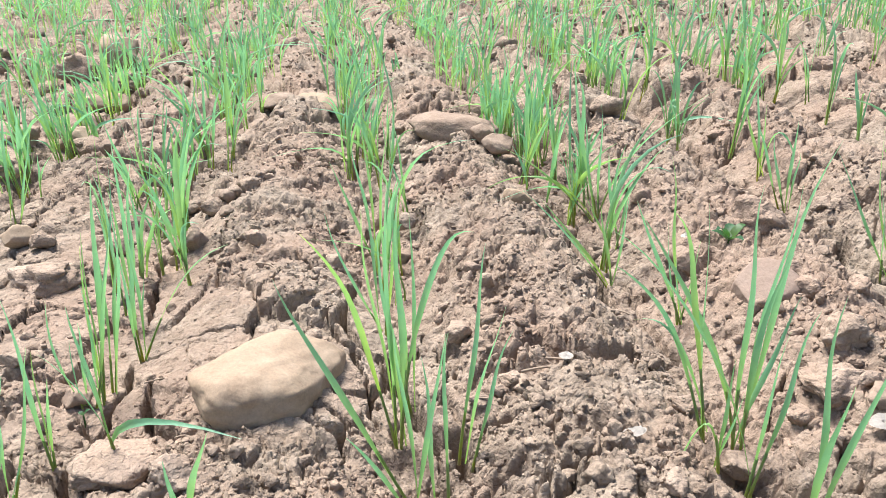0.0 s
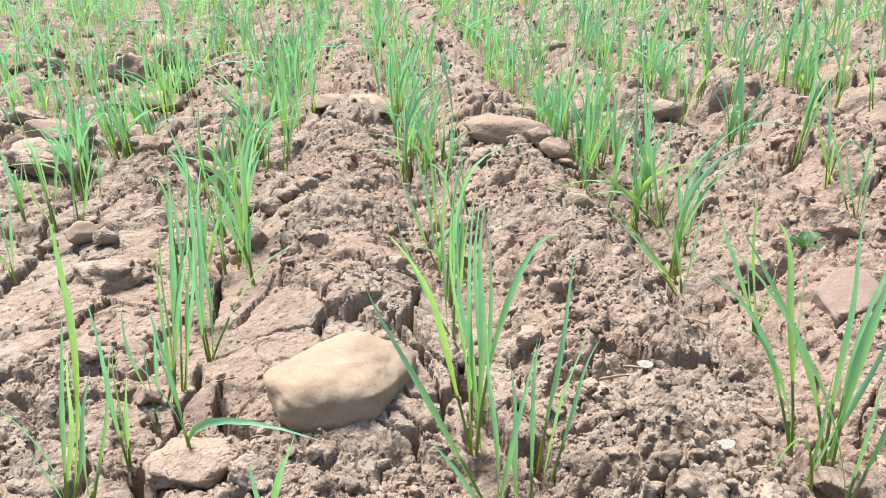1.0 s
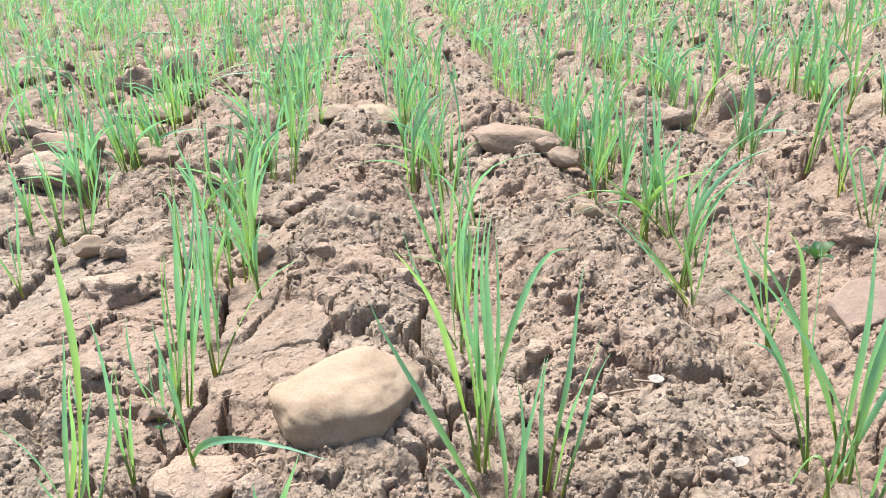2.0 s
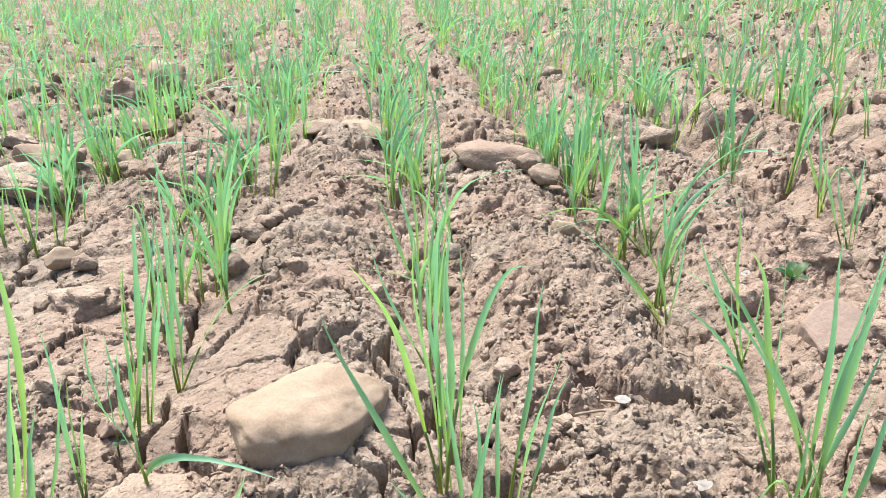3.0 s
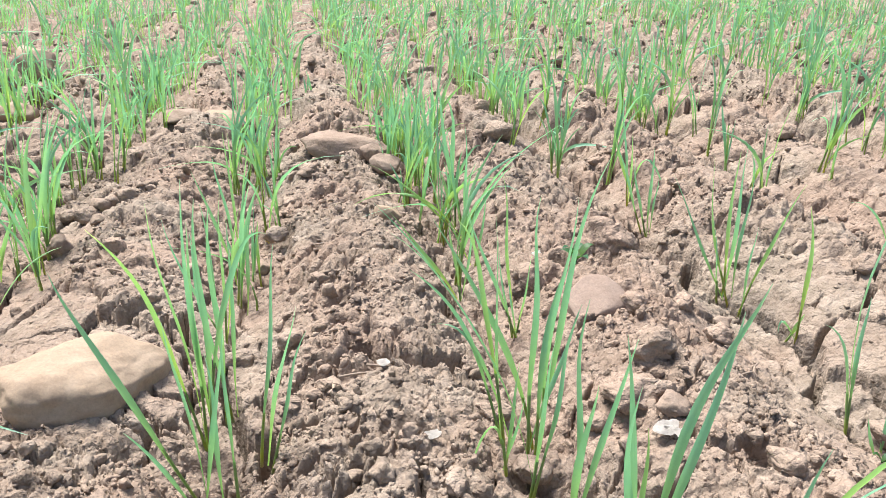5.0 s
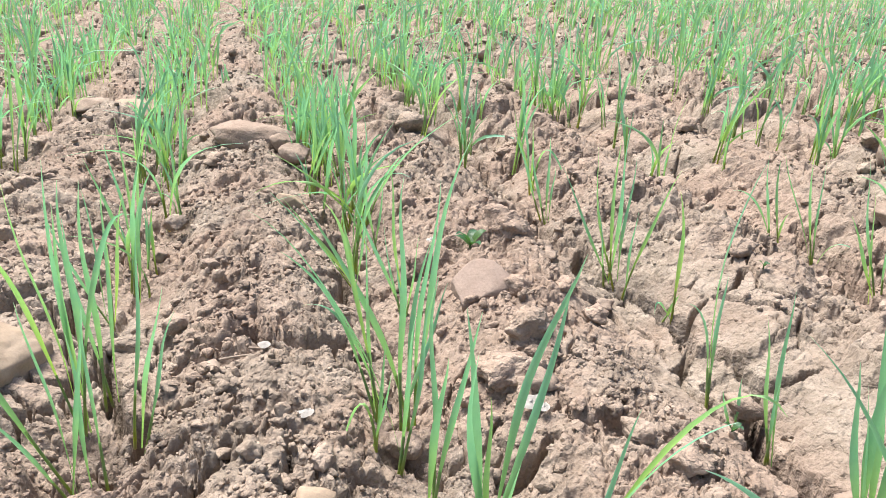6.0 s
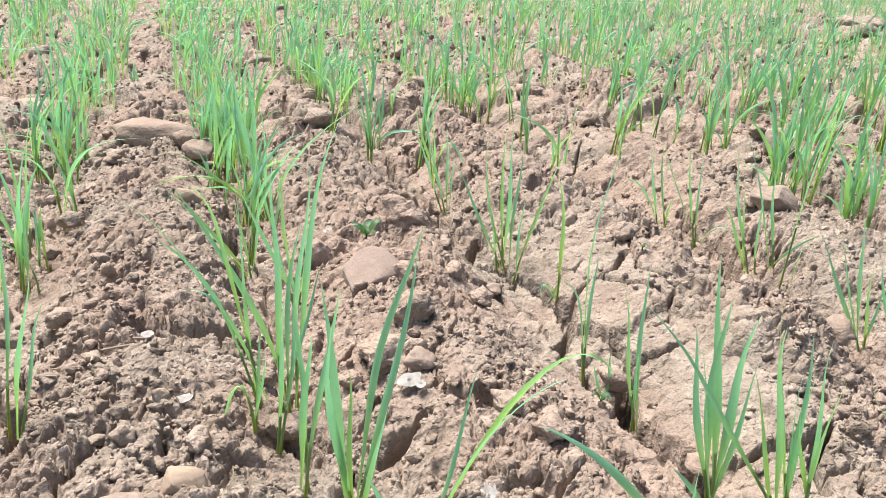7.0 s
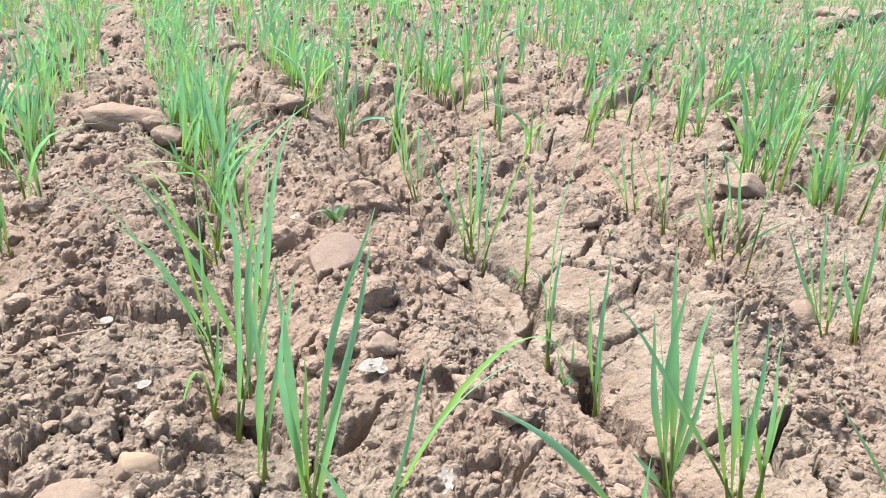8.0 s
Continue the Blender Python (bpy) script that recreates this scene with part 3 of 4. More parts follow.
def stand():
    """Where the rest of the wheat stands: x, y along each drilled row."""
    rng = np.random.default_rng(5)
    spots = []
    for row in range(-16, 44):
        y = 0.22
        while y < 7.5:
            y += rng.exponential(0.0125 if y < 1.2 else 0.0115 + 0.0040 * y)
            x = FIRST + row * PITCH - SKEW * (y - 0.5) + rng.normal(0, (0.012 if row in (0, 1) else 0.018) + (0.011 if row < 2 else 0.022) * min(y, 3))
            if abs(x - 0.13 - 0.05 * y) > 0.36 + 0.74 * y:
                continue
            thin = {-2: 0.85, -1: 0.70, 0: 0.66, 1: 0.86, 2: 1.02, 3: 0.92, -3: 1.3}.get(row, 0.62)
            sparse = row == -3 and y < 1.5 or row == -2 and y < 1.0 or row in (2, 3) and y < 1.35
            if y < thin and rng.random() > 0.06 or sparse and rng.random() > 0.3:
                continue
            if any((x - a) ** 2 + (y - b) ** 2 < 0.0009 for a, b in PLANTED):
                continue
            if ((x - 2.6) / 0.5) ** 2 + ((y - 2.8) / 0.35) ** 2 < 1 and rng.random() < 0.85:
                continue
            if y < 0.42 and rng.random() < 0.8:
                continue
            spots.append((x, y))
    spots = np.array(spots)
    keep = value(spots[:, 0] / 0.11, spots[:, 1] / 0.16, 201) > np.where(spots[:, 1] > 1.5, 0.24, 0.28)
    spots = spots[keep]
    return spots[np.argsort(spots[:, 1])]


SPOTS = stand()
SPOT_Z = soil(SPOTS[:, 0], SPOTS[:, 1], False)
NEAR = 300
kinds = [sprout(loose_blades(wheat_rng, int(wheat_rng.integers(2, 6)), wheat_rng.uniform(0.10, 0.20)), 0, 9, 1.3) for i in range(22)]
for i in range(NEAR):
    source = kinds[i % 22]
    at = pose(SPOTS[i, 0], SPOTS[i, 1], SPOT_Z[i], wheat_rng.normal(0, 4), wheat_rng.normal(0, 4), wheat_rng.choice((0, 180)) + wheat_rng.normal(0, 35))
    if i < 22:
        source.matrix_basis = at
    else:
        copy_thing(source, at)


def far_wheat():
    """The mass of the stand behind, row after row."""
    rng = np.random.default_rng(9)
    V, Q, U, base = [], [], [], 0
    for (x, y), z in zip(SPOTS[NEAR:], SPOT_Z[NEAR:]):
        for dx, dz, mx, mz in loose_blades(rng, rng.integers(2, 5), rng.uniform(0.09, 0.215)):
            a, depth = rng.uniform(-1.2, 1.2), rng.normal(0, 0.2) * dz
            v, q, u = ribbon(bend((dx, depth, dz), (mx, 0.35 * depth, mz), 6 if y < 3 else 4) + (x + rng.normal(0, 0.007), y + rng.normal(0, 0.007), z - 0.006), rng.uniform(0.0038, 0.0070), (math.cos(a), math.sin(a), 0))
            V.append(v), Q.append(q + base), U.append(u)
            base += len(v)
    return with_uv(mesh_of("wheat_stand", np.concatenate(V), np.concatenate(Q), LEAF), np.concatenate(U))


def side_wheat():
    """The same rows beside and behind the camera's view."""
    rng = np.random.default_rng(13)
    spots = []
    for row in range(-18, 26):
        y = -0.9
        while y < 5.5:
            y += rng.exponential(0.045)
            x = FIRST + row * PITCH - SKEW * (y - 0.5) + rng.normal(0, 0.02)
            inside = abs(x - 0.13 - 0.05 * max(y, 0)) < 0.36 + 0.74 * max(y, 0) and y > 0.2
            if inside or abs(x - 0.1) > 4.5 or math.hypot(x - 0.1, y + 0.05) < 0.42:
                continue
            spots.append((x, y))
    spots = np.array(spots)
    z = soil(spots[:, 0], spots[:, 1], False)
    V, Q, U, base = [], [], [], 0
    for (x, y), h in zip(spots, z):
        for dx, dz, mx, mz in loose_blades(rng, 4, rng.uniform(0.12, 0.18)):
            a, depth = rng.uniform(-1.2, 1.2), rng.normal(0, 0.2) * dz
            v, q, u = ribbon(bend((dx, depth, dz), (mx, 0.35 * depth, mz), 4) + (x + rng.normal(0, 0.01), y + rng.normal(0, 0.01), h - 0.012), rng.uniform(0.004, 0.006), (math.cos(a), math.sin(a), 0))
            V.append(v), Q.append(q + base), U.append(u)
            base += len(v)
    return with_uv(mesh_of("wheat_stand", np.concatenate(V), np.concatenate(Q), LEAF), np.concatenate(U))


tagged(new("wheat_stand", side_wheat()), "rows of young green wheat at the side of the plot", "wheat", kind="stuff")
tagged(new("wheat_stand", far_wheat()), "dense rows of young green wheat in dry soil", "wheat", kind="stuff")


# ---- stones and clods ----
def stone_mesh(name, size, seed, material, facets=14, bite=0.93, bumps=0.05, detail=4, boxy=1.0):
    """A worn stone: a ball cut by some planes, rounded, with dents; size: its three diameters."""
    rng = np.random.default_rng(seed)
    bm = bmesh.new()
    bmesh.ops.create_icosphere(bm, subdivisions=detail, radius=1.0)
    co = np.array([v.co[:] for v in bm.verts])
    faces = np.array([[v.index for v in f.verts] for f in bm.faces])
    bm.free()
    co = np.sign(co) * np.abs(co) ** boxy
    for i in range(facets):
        n = rng.normal(size=3)
        n /= np.linalg.norm(n)
        over = np.clip(co @ n - rng.uniform(0.5, 0.8), 0, None)
        co = co - bite * over[:, None] * n
    off = Vector(rng.uniform(-50, 50, 3))
    ripple = np.array([noise.fractal(Vector(p) * 1.6 + off, 0.9, 2.0, 4) for p in co])
    pits = np.array([noise.fractal(Vector(p) * 6.0 + off, 0.8, 2.0, 3) for p in co])
    crease = np.array([abs(noise.noise(Vector(p) * 3.1 + off)) for p in co])
    co = co * (1 + bumps * ripple + 0.35 * bumps * pits + 1.6 * max(0.0, bumps - 0.1) * crease)[:, None]
    half = (co.max(0) - co.min(0)) / 2
    co = (co - (co.max(0) + co.min(0)) / 2) / half * np.array(size) / 2
    return mesh_of(name, co, faces, material)


def stone(name, x, y, z, size, turn, seed, material, label, category="stone", tilt=0.0, lean=0.0, group="", **shape):
    ob = new(name, stone_mesh(name, size, seed, material, **shape))
    ob.matrix_basis = pose(x, y, z, tilt, lean, turn)
    return tagged(ob, label, category, group)


def bedded(x, y, tall, sunk=0.3):
    """The height of a stone's middle when part of it lies in the soil."""
    return on_soil(x, y) + tall * (0.5 - sunk)


stone("field_stone", -0.131, 0.506, -0.004, (0.146, 0.090, 0.062), 50, 3, SANDSTONE, "large pale sandstone lying on the soil ridge", tilt=9, lean=4, facets=10, bite=0.7, bumps=0.07, detail=5, boxy=0.8)
stone("field_stone", 0.016, 1.18, 0.006, (0.145, 0.09, 0.066), -4, 8, BROWNSTONE, "brown flat-topped stone half sunk beside the wheat", facets=3, bumps=0.09, boxy=0.55)
stone("small_stone", 0.060, 1.128, 0.020, (0.040, 0.036, 0.034), 20, 12, BROWNSTONE, "small angular grey-brown stone against a larger stone", facets=14, bumps=0.10)
stone("small_stone", 0.078, 1.095, 0.014, (0.048, 0.038, 0.028), -15, 14, BROWNSTONE, "small rounded grey-brown stone on the ridge", facets=14, bumps=0.10)
stone("flat_stone", -0.325, 1.46, bedded(-0.325, 1.46, 0.035, 0.42), (0.085, 0.075, 0.035), 10, 21, BROWNSTONE, "flat pale brown stone bedded in the ridge", facets=4, bumps=0.09, boxy=0.6)
stone("flat_stone", -0.245, 1.47, bedded(-0.245, 1.47, 0.03, 0.42), (0.105, 0.08, 0.03), -12, 22, SANDSTONE, "broken flat pale stone bedded in the ridge", facets=4, bumps=0.09, boxy=0.6)
stone("pale_stone", -0.80, 1.93, 0.01, (0.10, 0.10, 0.05), 30, 25, SANDSTONE, "pale pinkish stone leaning among clods", tilt=35, facets=14, bumps=0.10)
stone("soil_clod", -0.86, 1.83, bedded(-0.86, 1.83, 0.09), (0.15, 0.10, 0.09), 5, 26, CRUMB, "large dark crumbly clod of earth", "clod", facets=10, bumps=0.28)
stone("soil_clod", -0.735, 1.78, bedded(-0.735, 1.78, 0.06), (0.10, 0.08, 0.06), 5, 27, CRUMB, "brown rounded clod beside a pale stone", "clod", facets=12, bumps=0.3)
stone("field_stone", -0.70, 1.58, bedded(-0.70, 1.58, 0.05), (0.10, 0.08, 0.05), 15, 28, SANDSTONE, "tan stone lying among clods and wheat", facets=14, bumps=0.10)
stone("field_stone", -0.755, 1.27, bedded(-0.755, 1.27, 0.06), (0.125, 0.09, 0.06), -8, 29, BROWNSTONE, "brown stone with a dark split face", facets=14, bumps=0.10)
stone("soil_clod", -0.70, 1.11, bedded(-0.70, 1.11, 0.06), (0.13, 0.10, 0.06), 12, 30, CRUMB, "broad tan clod with a dusty crust", "clod", facets=12, bumps=0.3)
stone("soil_clod", -0.92, 1.46, bedded(-0.92, 1.46, 0.06), (0.12, 0.09, 0.06), 12, 31, CRUMB, "broad brown clod among the wheat", "clod", facets=12, bumps=0.3)
stone("soil_clod", -0.655, 1.33, bedded(-0.655, 1.33, 0.05), (0.085, 0.07, 0.05), 32, 33, SANDSTONE, "tan lump of dry earth", "clod", facets=10, bumps=0.28)
stone("pebble", -0.514, 0.845, bedded(-0.514, 0.845, 0.03, 0.15), (0.042, 0.034, 0.030), 0, 35, SANDSTONE, "pale tan pebble lying in the furrow", "pebble", facets=14, bumps=0.10)
stone("pebble", -0.322, 0.835, bedded(-0.322, 0.835, 0.02, 0.1), (0.022, 0.02, 0.021), 0, 36, SANDSTONE, "small pale pebble at the foot of the wheat", "pebble", facets=14, bumps=0.10)
stone("pebble", -0.312, 0.805, bedded(-0.312, 0.805, 0.015, 0.1), (0.015, 0.014, 0.013), 0, 37, SANDSTONE, "small pale pebble at the foot of the wheat", "pebble", facets=14, bumps=0.10)
stone("soil_clod", -0.428, 0.735, bedded(-0.428, 0.735, 0.04, 0.42), (0.095, 0.075, 0.04), 0, 38, CRUMB, "flat crusted clod with a dark undercut side", "clod", facets=10, bumps=0.28)
stone("soil_clod", -0.236, 0.432, bedded(-0.236, 0.432, 0.03, 0.42), (0.075, 0.060, 0.026), 10, 39, CRUMB, "smooth flat slab of dried clay", "clod", facets=10, bumps=0.2)
stone("soil_clod", -0.178, 0.394, bedded(-0.178, 0.394, 0.026), (0.034, 0.03, 0.028), 0, 40, CRUMB, "rounded dusty clod of dry earth", "clod", facets=10, bumps=0.28)
stone("field_stone", 0.289, 0.606, 0.023, (0.064, 0.054, 0.036), 42, 45, PINKSTONE, "smooth pinkish-brown stone leaning on a clod", tilt=22, lean=-22, facets=4, bite=1.0, bumps=0.05, boxy=0.6)
stone("soil_clod", 0.322, 0.60, 0.026, (0.040, 0.036, 0.034), 0, 46, CRUMB, "round brown clod behind a stone", "clod", facets=10, bumps=0.28)
stone("soil_clod", 0.316, 0.522, 0.030, (0.050, 0.042, 0.040), 15, 47, CRUMB, "upright crumbly brown clod", "clod", facets=10, bumps=0.28)
stone("soil_clod", 0.296, 0.468, 0.018, (0.060, 0.046, 0.030), 5, 48, CRUMB, "broad crumbly brown clod on the ridge", "clod", facets=12, bumps=0.3)
stone("soil_clod", 0.352, 0.66, 0.02, (0.034, 0.03, 0.026), 5, 49, CRUMB, "small reddish crumbly clod of earth", "clod", facets=10, bumps=0.28)
stone("soil_clod", 0.346, 0.778, 0.026, (0.070, 0.045, 0.048), -10, 50, CRUMB, "dark crumbly overhanging clod beside a hollow", "clod", facets=10, bumps=0.28)
stone("pebble", 0.149, 0.326, 0.010, (0.028, 0.024, 0.021), 0, 52, SANDSTONE, "rounded pale tan pebble", "pebble", facets=14, bumps=0.10)
stone("pebble", 0.112, 0.308, 0.002, (0.044, 0.034, 0.024), 10, 53, BROWNSTONE, "smooth pale tan pebble half buried", "pebble", facets=14, bumps=0.10)
stone("field_stone", 0.785, 0.715, bedded(0.785, 0.715, 0.04, 0.38), (0.060, 0.045, 0.042), 0, 54, BROWNSTONE, "brown stone among the wheat rows", facets=14, bumps=0.10)
stone("pebble", 0.955, 0.985, bedded(0.955, 0.985, 0.04, 0.1), (0.040, 0.04, 0.045), 0, 55, BROWNSTONE, "grey-brown stone among the wheat rows", "stone", facets=14, bumps=0.10)
stone("pebble", 0.09, 0.875, bedded(0.09, 0.875, 0.024, 0.15), (0.036, 0.028, 0.022), 0, 57, SANDSTONE, "pale pinkish pebble on the ridge", "pebble", facets=14, bumps=0.10)

rear_rng = np.random.default_rng(61)
for i in range(70):
    y = rear_rng.uniform(1.2, 4.2)
    x = 0.13 + 0.05 * y + rear_rng.uniform(-1, 1) * (0.2 + 0.66 * y)
    d = rear_rng.uniform(0.03, 0.075)
    stone("soil_clod", x, y, bedded(x, y, 0.6 * d, 0.32), (d, 0.8 * d, 0.6 * d), rear_rng.uniform(0, 360), 800 + i % 12, CRUMB, "dry brown clod between the wheat rows", "clod", group="clods between the rows", facets=12, bumps=0.3, detail=2)
bare_rng = np.random.default_rng(41)
for i in range(16):
    x, y, d = bare_rng.normal(2.6, 0.28), bare_rng.normal(2.8, 0.18), bare_rng.uniform(0.06, 0.15)
    stone("soil_clod", x, y, bedded(x, y, 0.6 * d, 0.2), (d, 0.8 * d, 0.6 * d), bare_rng.uniform(0, 360), 600 + i, CRUMB, "large dry clod in a bare patch of the field", "clod", group="clods in the bare patch", facets=12, bumps=0.3, detail=3)
clod_rng = np.random.default_rng(23)
for i in range(120):
    y = 0.3 * math.exp(clod_rng.uniform(0, 2.2))
    x = 0.13 + 0.05 * y + clod_rng.uniform(-1, 1) * (0.3 + 0.6 * y)
    if i % 3 == 0:
        y = clod_rng.uniform(0.75, 2.0)
        x = clod_rng.uniform(-1.2, -0.36) * y / 1.4
    if abs(x + 0.13) < 0.09 and abs(y - 0.51) < 0.1:
        continue
    d = clod_rng.uniform(0.014, 0.030) * (1 + 0.45 * y)
    size = (d, d * clod_rng.uniform(0.7, 0.95), d * clod_rng.uniform(0.5, 0.8))
    stone("soil_clod", x, y, bedded(x, y, size[2], 0.2), size, clod_rng.uniform(0, 360), 300 + i, CRUMB if i % 5 else BROWNSTONE, "dry crumbly brown clod on the tilled soil", "clod", group="loose clods", facets=12, bumps=0.3, detail=3)


# ---- litter and weeds ----
def plain(name, colour, roughness=0.8, spread=0.25, scale=160.0):
    m, nt, b = nodes_of(name)
    p = nt.nodes.new("ShaderNodeNewGeometry").outputs["Position"]
    n = noise_of(nt, p, scale, 6)
    lo, hi = tuple(c * (1 - spread) for c in colour), tuple(min(1.0, c * (1 + spread)) for c in colour)
    nt.links.new(ramp(nt, n, (0.3, lo), (0.7, hi)), b.inputs["Base Color"])
    b.inputs["Roughness"].default_value = roughness
    bumped(nt, b, (n, 0.5, 0.001))
    return m


ASH = plain("pale_flake", (0.48, 0.455, 0.42), 0.9)
STRAW = plain("dry_straw", (0.24, 0.185, 0.14), 0.85)


def flake(x, y, size, turn, seed, label):
    """A thin curled scrap: a bent disc with a torn edge, given thickness."""
    rng = np.random.default_rng(seed)
    bm = bmesh.new()
    rings, n = 4, 18
    grid = [[bm.verts.new((0, 0, 0))]]
    edge = rng.normal(size=n + 4)
    edge = 1 + 0.35 * (edge[:n] + edge[1:n + 1] + edge[2:n + 2] + edge[3:n + 3]) / 4
    for r in range(1, rings + 1):
        ring = []
        for i in range(n):
            a = 2 * math.pi * i / n
            d = size / 2 * r / rings * (1 + (edge[i] - 1) * (r / rings) ** 2)
            px, py = d * math.cos(a), 0.7 * d * math.sin(a)
            ring.append(bm.verts.new((px, py, 14.0 * px * px * (1 if px > 0 else 0.2) + 0.1 * size * math.sin(60 * py + seed) + 0.1 * size * noise.noise(Vector((px * 90, py * 90, seed))))))
        grid.append(ring)
    for i in range(n):
        bm.faces.new((grid[0][0], grid[1][i], grid[1][(i + 1) % n]))
        for r in range(1, rings):
            bm.faces.new((grid[r][i], grid[r + 1][i], grid[r + 1][(i + 1) % n], grid[r][(i + 1) % n]))
    bmesh.ops.solidify(bm, geom=bm.faces[:], thickness=0.0008)
    me = bpy.data.meshes.new("pale_flake")
    bm.to_mesh(me)
    bm.free()
    me.materials.append(ASH)
    ob = new("pale_flake", me)
    ob.matrix_basis = pose(x, y, on_soil(x, y, True) + 0.006, 8, -10, turn)
    return tagged(ob, label, "litter")


flake(0.302, 0.420, 0.020, 20, 1, "white papery flake lying on crumbled soil")
flake(0.309, 0.412, 0.011, 80, 2, "small white papery flake on crumbled soil")
flake(0.136, 0.428, 0.015, 10, 3, "greyish white dry flake lying on the ridge")
flake(0.330, 0.283, 0.020, 60, 4, "crumpled whitish scrap lying on the soil")
flake(0.255, 0.735, 0.012, 30, 5, "small white flake beside a leafy weed")
flake(0.098, 0.512, 0.011, 0, 6, "small pale flake beside a dry straw")


def straw(x, y, length, turn, arch, label, radius=0.0011, lift=0.004):
    t = np.linspace(-0.5, 0.5, 9)
    pts = np.stack((t * length, arch * np.cos(t * 3.0), 0.25 * abs(arch) * np.cos(t * np.pi)), -1)
    v, q, u = tube(pts[:, [0, 1, 2]], radius, 6)
    c = np.repeat(pts, 6, axis=0)
    d = v - c
    v = c + np.stack((np.zeros(len(d)), d[:, 0], d[:, 1]), -1)
    ob = new("dry_straw", mesh_of("dry_straw", v, q, STRAW))
    ob.matrix_basis = pose(x, y, on_soil(x, y, True) + lift, 0, wheat_rng.normal(0, 5), turn)
    return tagged(ob, label, "straw")


straw(0.083, 0.507, 0.040, 4, 0.002, "broken dry straw lying on the ridge", 0.0011)
straw(0.095, 0.522, 0.022, -12, 0.001, "short broken straw lying on the ridge")
straw(0.385, 0.490, 0.045, 48, 0.004, "thin dry straw lying over crumbs")
straw(0.41, 0.52, 0.022, 60, 0.002, "thin dry straw lying over crumbs")
straw(0.235, 0.60, 0.022, 60, 0.002, "short pale straw stuck in the soil")
straw(0.028, 0.80, 0.035, 5, 0.003, "thin dry straw lying on the ridge")
straw(0.165, 0.62, 0.018, -30, 0.002, "short pale straw lying on the ridge")
straw(-0.18, 0.70, 0.03, -35, 0.006, "thin dry root lying on the ridge")
straw(0.335, 0.585, 0.03, 40, 0.002, "thin dry straw lying over crumbs")
litter_rng = np.random.default_rng(77)
for i in range(26):
    y = litter_rng.uniform(0.32, 1.1)
    x = 0.15 + litter_rng.uniform(-1, 1) * (0.25 + 0.55 * y)
    straw(x, y, litter_rng.uniform(0.008, 0.022), litter_rng.uniform(0, 180), litter_rng.normal(0, 0.002), "tiny bit of dry straw on the soil", 0.0007, 0.003)


def snail_curl(x, y):
    """A dry leaf rolled into a small spiral."""
    a = np.linspace(0.4, 8.2, 26)
    r = 0.0007 * a
    pts = np.stack((r * np.cos(a), np.zeros(26), r * np.sin(a) + 0.006), -1)
    left, right = pts + (0, -0.003, 0), pts + (0, 0.003, 0)
    v = np.stack((left, right), 1).reshape(-1, 3)
    v = np.concatenate((v, v + np.repeat(pts - (0, 0, 0.006), 2, axis=0) * 0.09))
    i = np.arange(25) * 2
    outer = np.stack((i, i + 1, i + 3, i + 2), -1)
    rim = np.concatenate((np.stack((i, i + 2, i + 54, i + 52), -1), np.stack((i + 1, i + 3, i + 55, i + 53), -1)))
    ob = new("rolled_leaf", mesh_of("rolled_leaf", v, np.concatenate((outer, outer + 52, rim)), STRAW))
    ob.matrix_basis = pose(x, y, on_soil(x, y, True) + 0.001, 12, 0, 8)
    return tagged(ob, "dry pale leaf rolled into a curl on the soil", "dead leaf")


snail_curl(0.062, 0.488)


def round_leaf(length, width, curl):
    """A small oval leaf that rises from the origin, folded along its midrib."""
    t = np.linspace(0, 1, 9)
    w = width / 2 * np.sin(np.pi * np.clip(t, 0.0, 1) ** 0.75) + 0.0004
    x = length * t
    z = curl * length * np.sin(t * 1.9)
    mid = np.stack((x, 0 * t, z), -1)
    v = np.stack((mid + np.stack((0 * t, -w, 0.35 * w), -1), mid, mid + np.stack((0 * t, w, 0.35 * w), -1)), 1).reshape(-1, 3)
    i = np.arange(8) * 3
    q = np.concatenate((np.stack((i, i + 1, i + 4, i + 3), -1), np.stack((i + 1, i + 2, i + 5, i + 4), -1)))
    return v, q, np.stack((np.tile((0.0, 0.5, 1.0), 9), np.repeat(t, 3)), -1)


def weed(x, y, z, leaves, size, label):
    plant = new("weed_seedling")
    plant.empty_display_size = 0.02
    for i in range(leaves):
        v, q, u = round_leaf(size * litter_rng.uniform(0.8, 1.15), size * 0.55, litter_rng.uniform(0.3, 0.9))
        leaf = part("leaf", with_uv(mesh_of("leaf", v, q, WEED_LEAF), u), plant)
        leaf.matrix_basis = pose(0, 0, size * 0.05 * i, 0, 0, i * 137 + 20)
    v, q, u = tube(np.stack((np.zeros(4), np.zeros(4), np.linspace(-0.012, size * 0.05 * leaves, 4)), -1), 0.0010)
    part("stem", with_uv(mesh_of("stem", v, q, WEED_LEAF), u), plant)
    plant.matrix_basis = pose(x, y, z)
    return tagged(plant, label, "weed")


weed(0.297, 0.728, on_soil(0.297, 0.728) + 0.004, 5, 0.019, "dark green broad-leaved weed seedling beside a clod")
weed(-0.289, 0.500, on_soil(-0.289, 0.5) + 0.008, 2, 0.006, "tiny round-leaved green seedling in the furrow")
weed(0.45, 0.40, on_soil(0.45, 0.40) + 0.008, 3, 0.008, "tiny green seedling in a soil crack")
weed(0.565, 0.60, on_soil(0.565, 0.60) + 0.008, 3, 0.006, "tiny green seedling on the ridge")


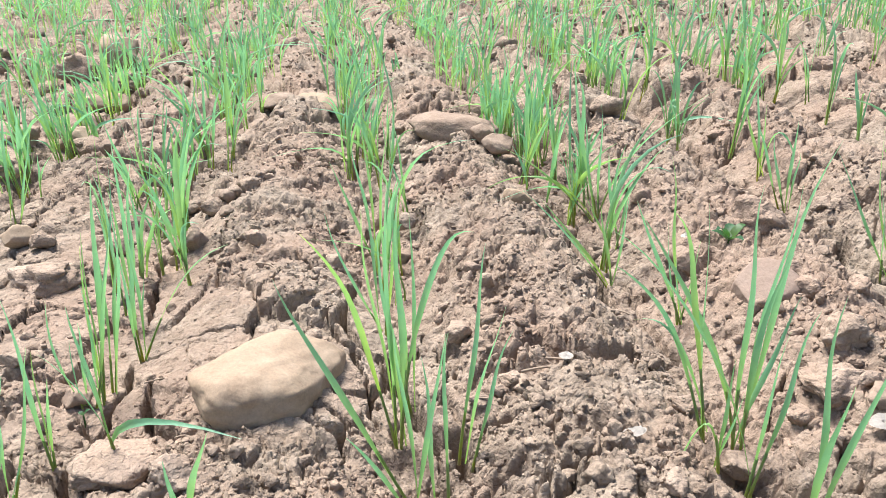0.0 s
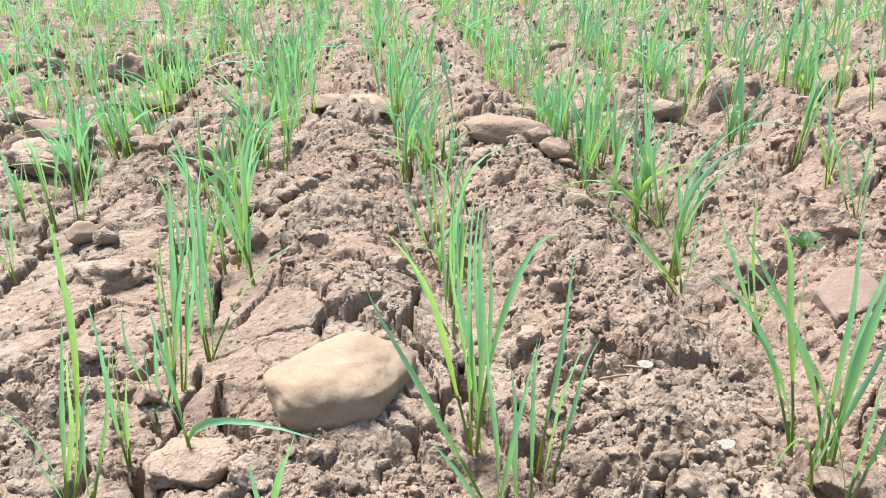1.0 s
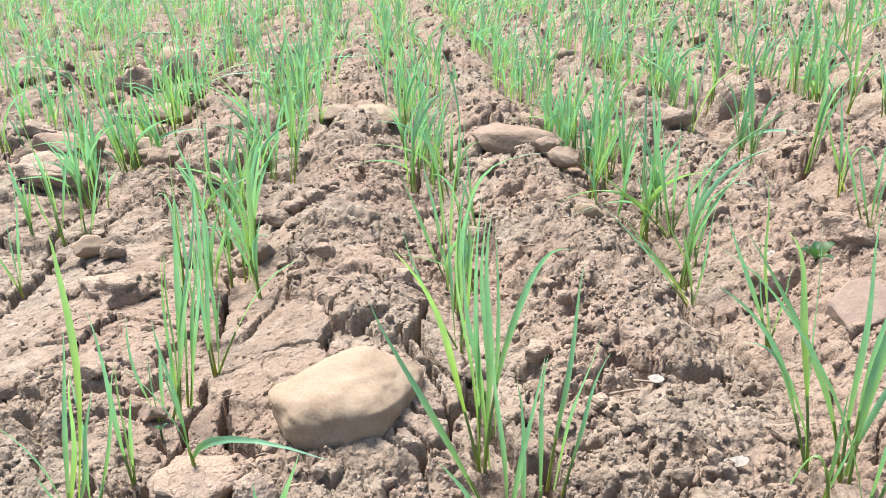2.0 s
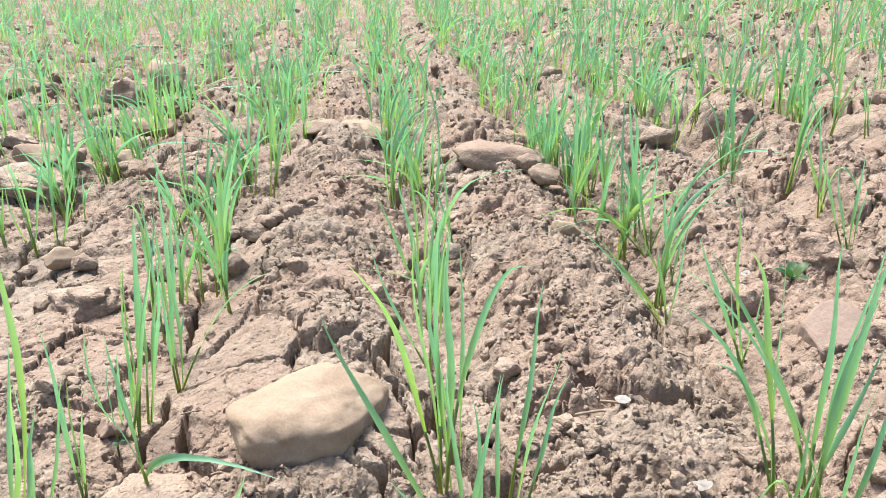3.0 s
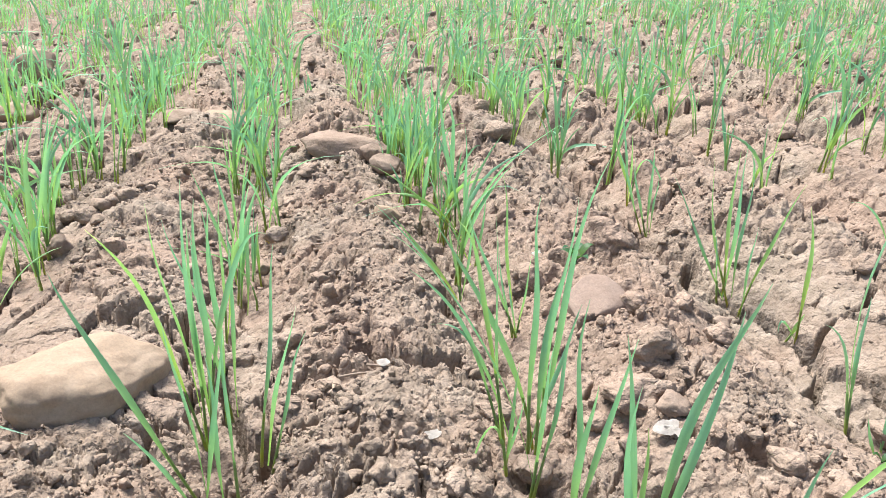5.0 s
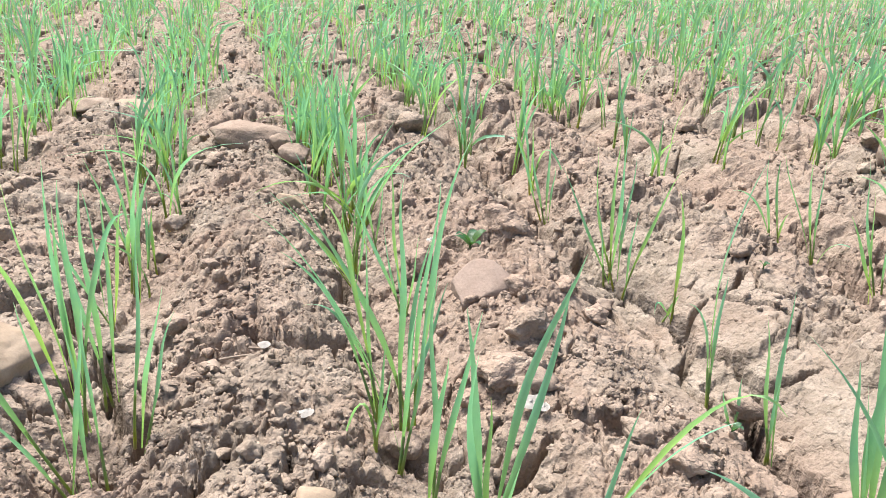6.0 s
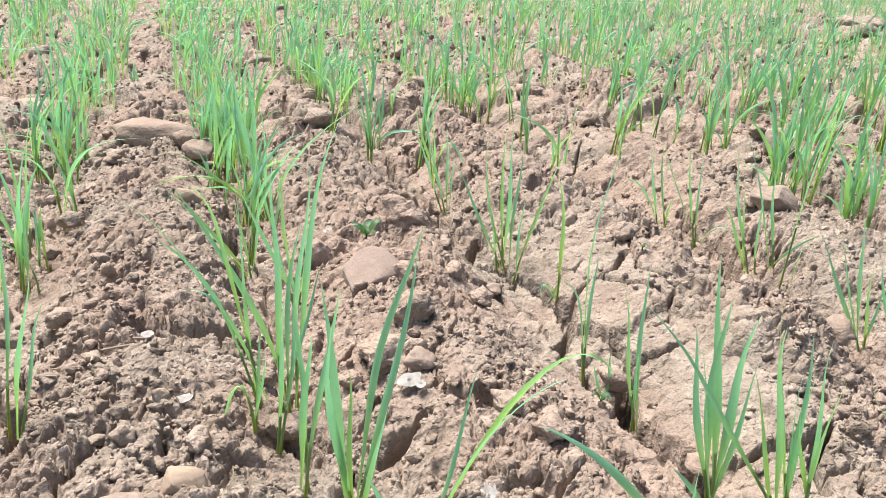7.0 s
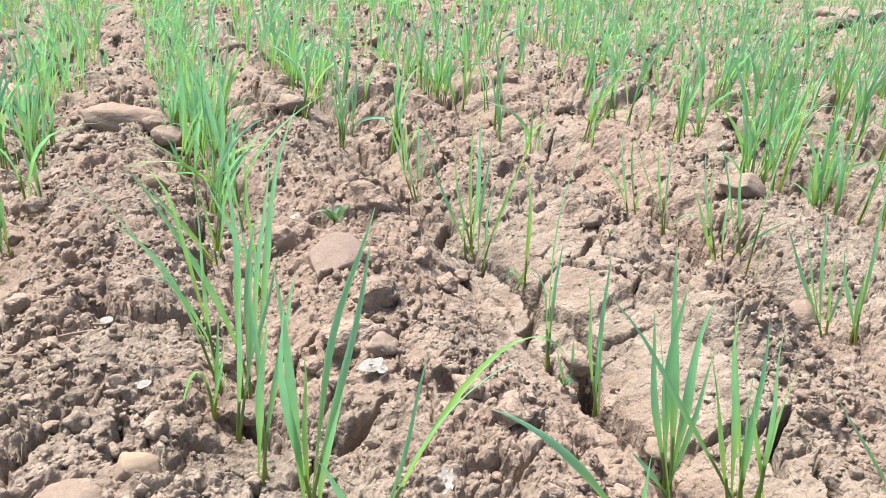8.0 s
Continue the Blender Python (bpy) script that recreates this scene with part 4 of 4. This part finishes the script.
# ---- crumbs of earth, past counting ----
def crumbs(count):
    rng = np.random.default_rng(31)
    shapes = []
    for k in range(12):
        bm = bmesh.new()
        bmesh.ops.create_icosphere(bm, subdivisions=2 if k < 6 else 1, radius=1.0)
        co = np.array([v.co[:] for v in bm.verts])
        tri = np.array([[v.index for v in f.verts] for f in bm.faces])
        bm.free()
        for i in range(6):
            n = rng.normal(size=3)
            n /= np.linalg.norm(n)
            co = co - np.clip(co @ n - rng.uniform(0.4, 0.75), 0, None)[:, None] * n
        co *= (1 + 0.55 * np.array([noise.noise(Vector(p) * 1.7 + Vector((k * 9.1, 0, 0))) + 0.6 * noise.noise(Vector(p) * 4.2 + Vector((k * 5.1, 3, 0))) for p in co]))[:, None]
        shapes.append((co, tri))
    y = 0.24 * np.exp(rng.uniform(0, 2.7, count))
    x = 0.13 + 0.05 * y + rng.uniform(-1, 1, count) * (0.30 + 0.66 * y)
    across, row = furrow_of(x, y)
    want = (1 - 0.9 * slabby(x, y, across)) * (0.18 + 0.82 * step(-0.15, 0.3, rough(x, y, 0.06, 171, 3)))
    line = np.abs(across + 0.024 * rough(x, y, 0.07, 71, 5, 0.62))
    ok = (rng.random(count) < want) & (line > 0.009) & (cleft_depth(x, y)[0] < 0.004)
    x, y = x[ok], y[ok]
    z = soil(x, y)
    r = np.minimum(0.0085, 0.0016 * np.exp(rng.normal(0.0, 0.62, len(x)))) * (0.72 + 0.7 * y)
    kind = np.where(r > 0.0042 * (0.72 + 0.7 * y), rng.integers(0, 6, len(x)), rng.integers(6, 12, len(x)))
    V, T, base = [], [], 0
    for k, (co, tri) in enumerate(shapes):
        pick = np.nonzero(kind == k)[0]
        if not len(pick):
            continue
        a = rng.uniform(0, 2 * np.pi, len(pick))
        stretch = rng.uniform(0.7, 1.3, (len(pick), 3)) * (1, 1, 0.8)
        p = co[None] * stretch[:, None, :] * r[pick][:, None, None]
        c, s = np.cos(a)[:, None], np.sin(a)[:, None]
        p = np.stack((p[..., 0] * c - p[..., 1] * s, p[..., 0] * s + p[..., 1] * c, p[..., 2]), -1)
        p = p + np.stack((x[pick], y[pick], z[pick] + 0.05 * r[pick]), -1)[:, None, :]
        T.append((tri[None] + (base + np.arange(len(pick)) * len(co))[:, None, None]).reshape(-1, 3))
        V.append(p.reshape(-1, 3))
        base += len(pick) * len(co)
    return mesh_of("soil_crumbs", np.concatenate(V), np.concatenate(T), CRUMB)


tagged(new("soil_crumbs", crumbs(90000)), "loose crumbs of dry brown earth", "soil", kind="stuff")
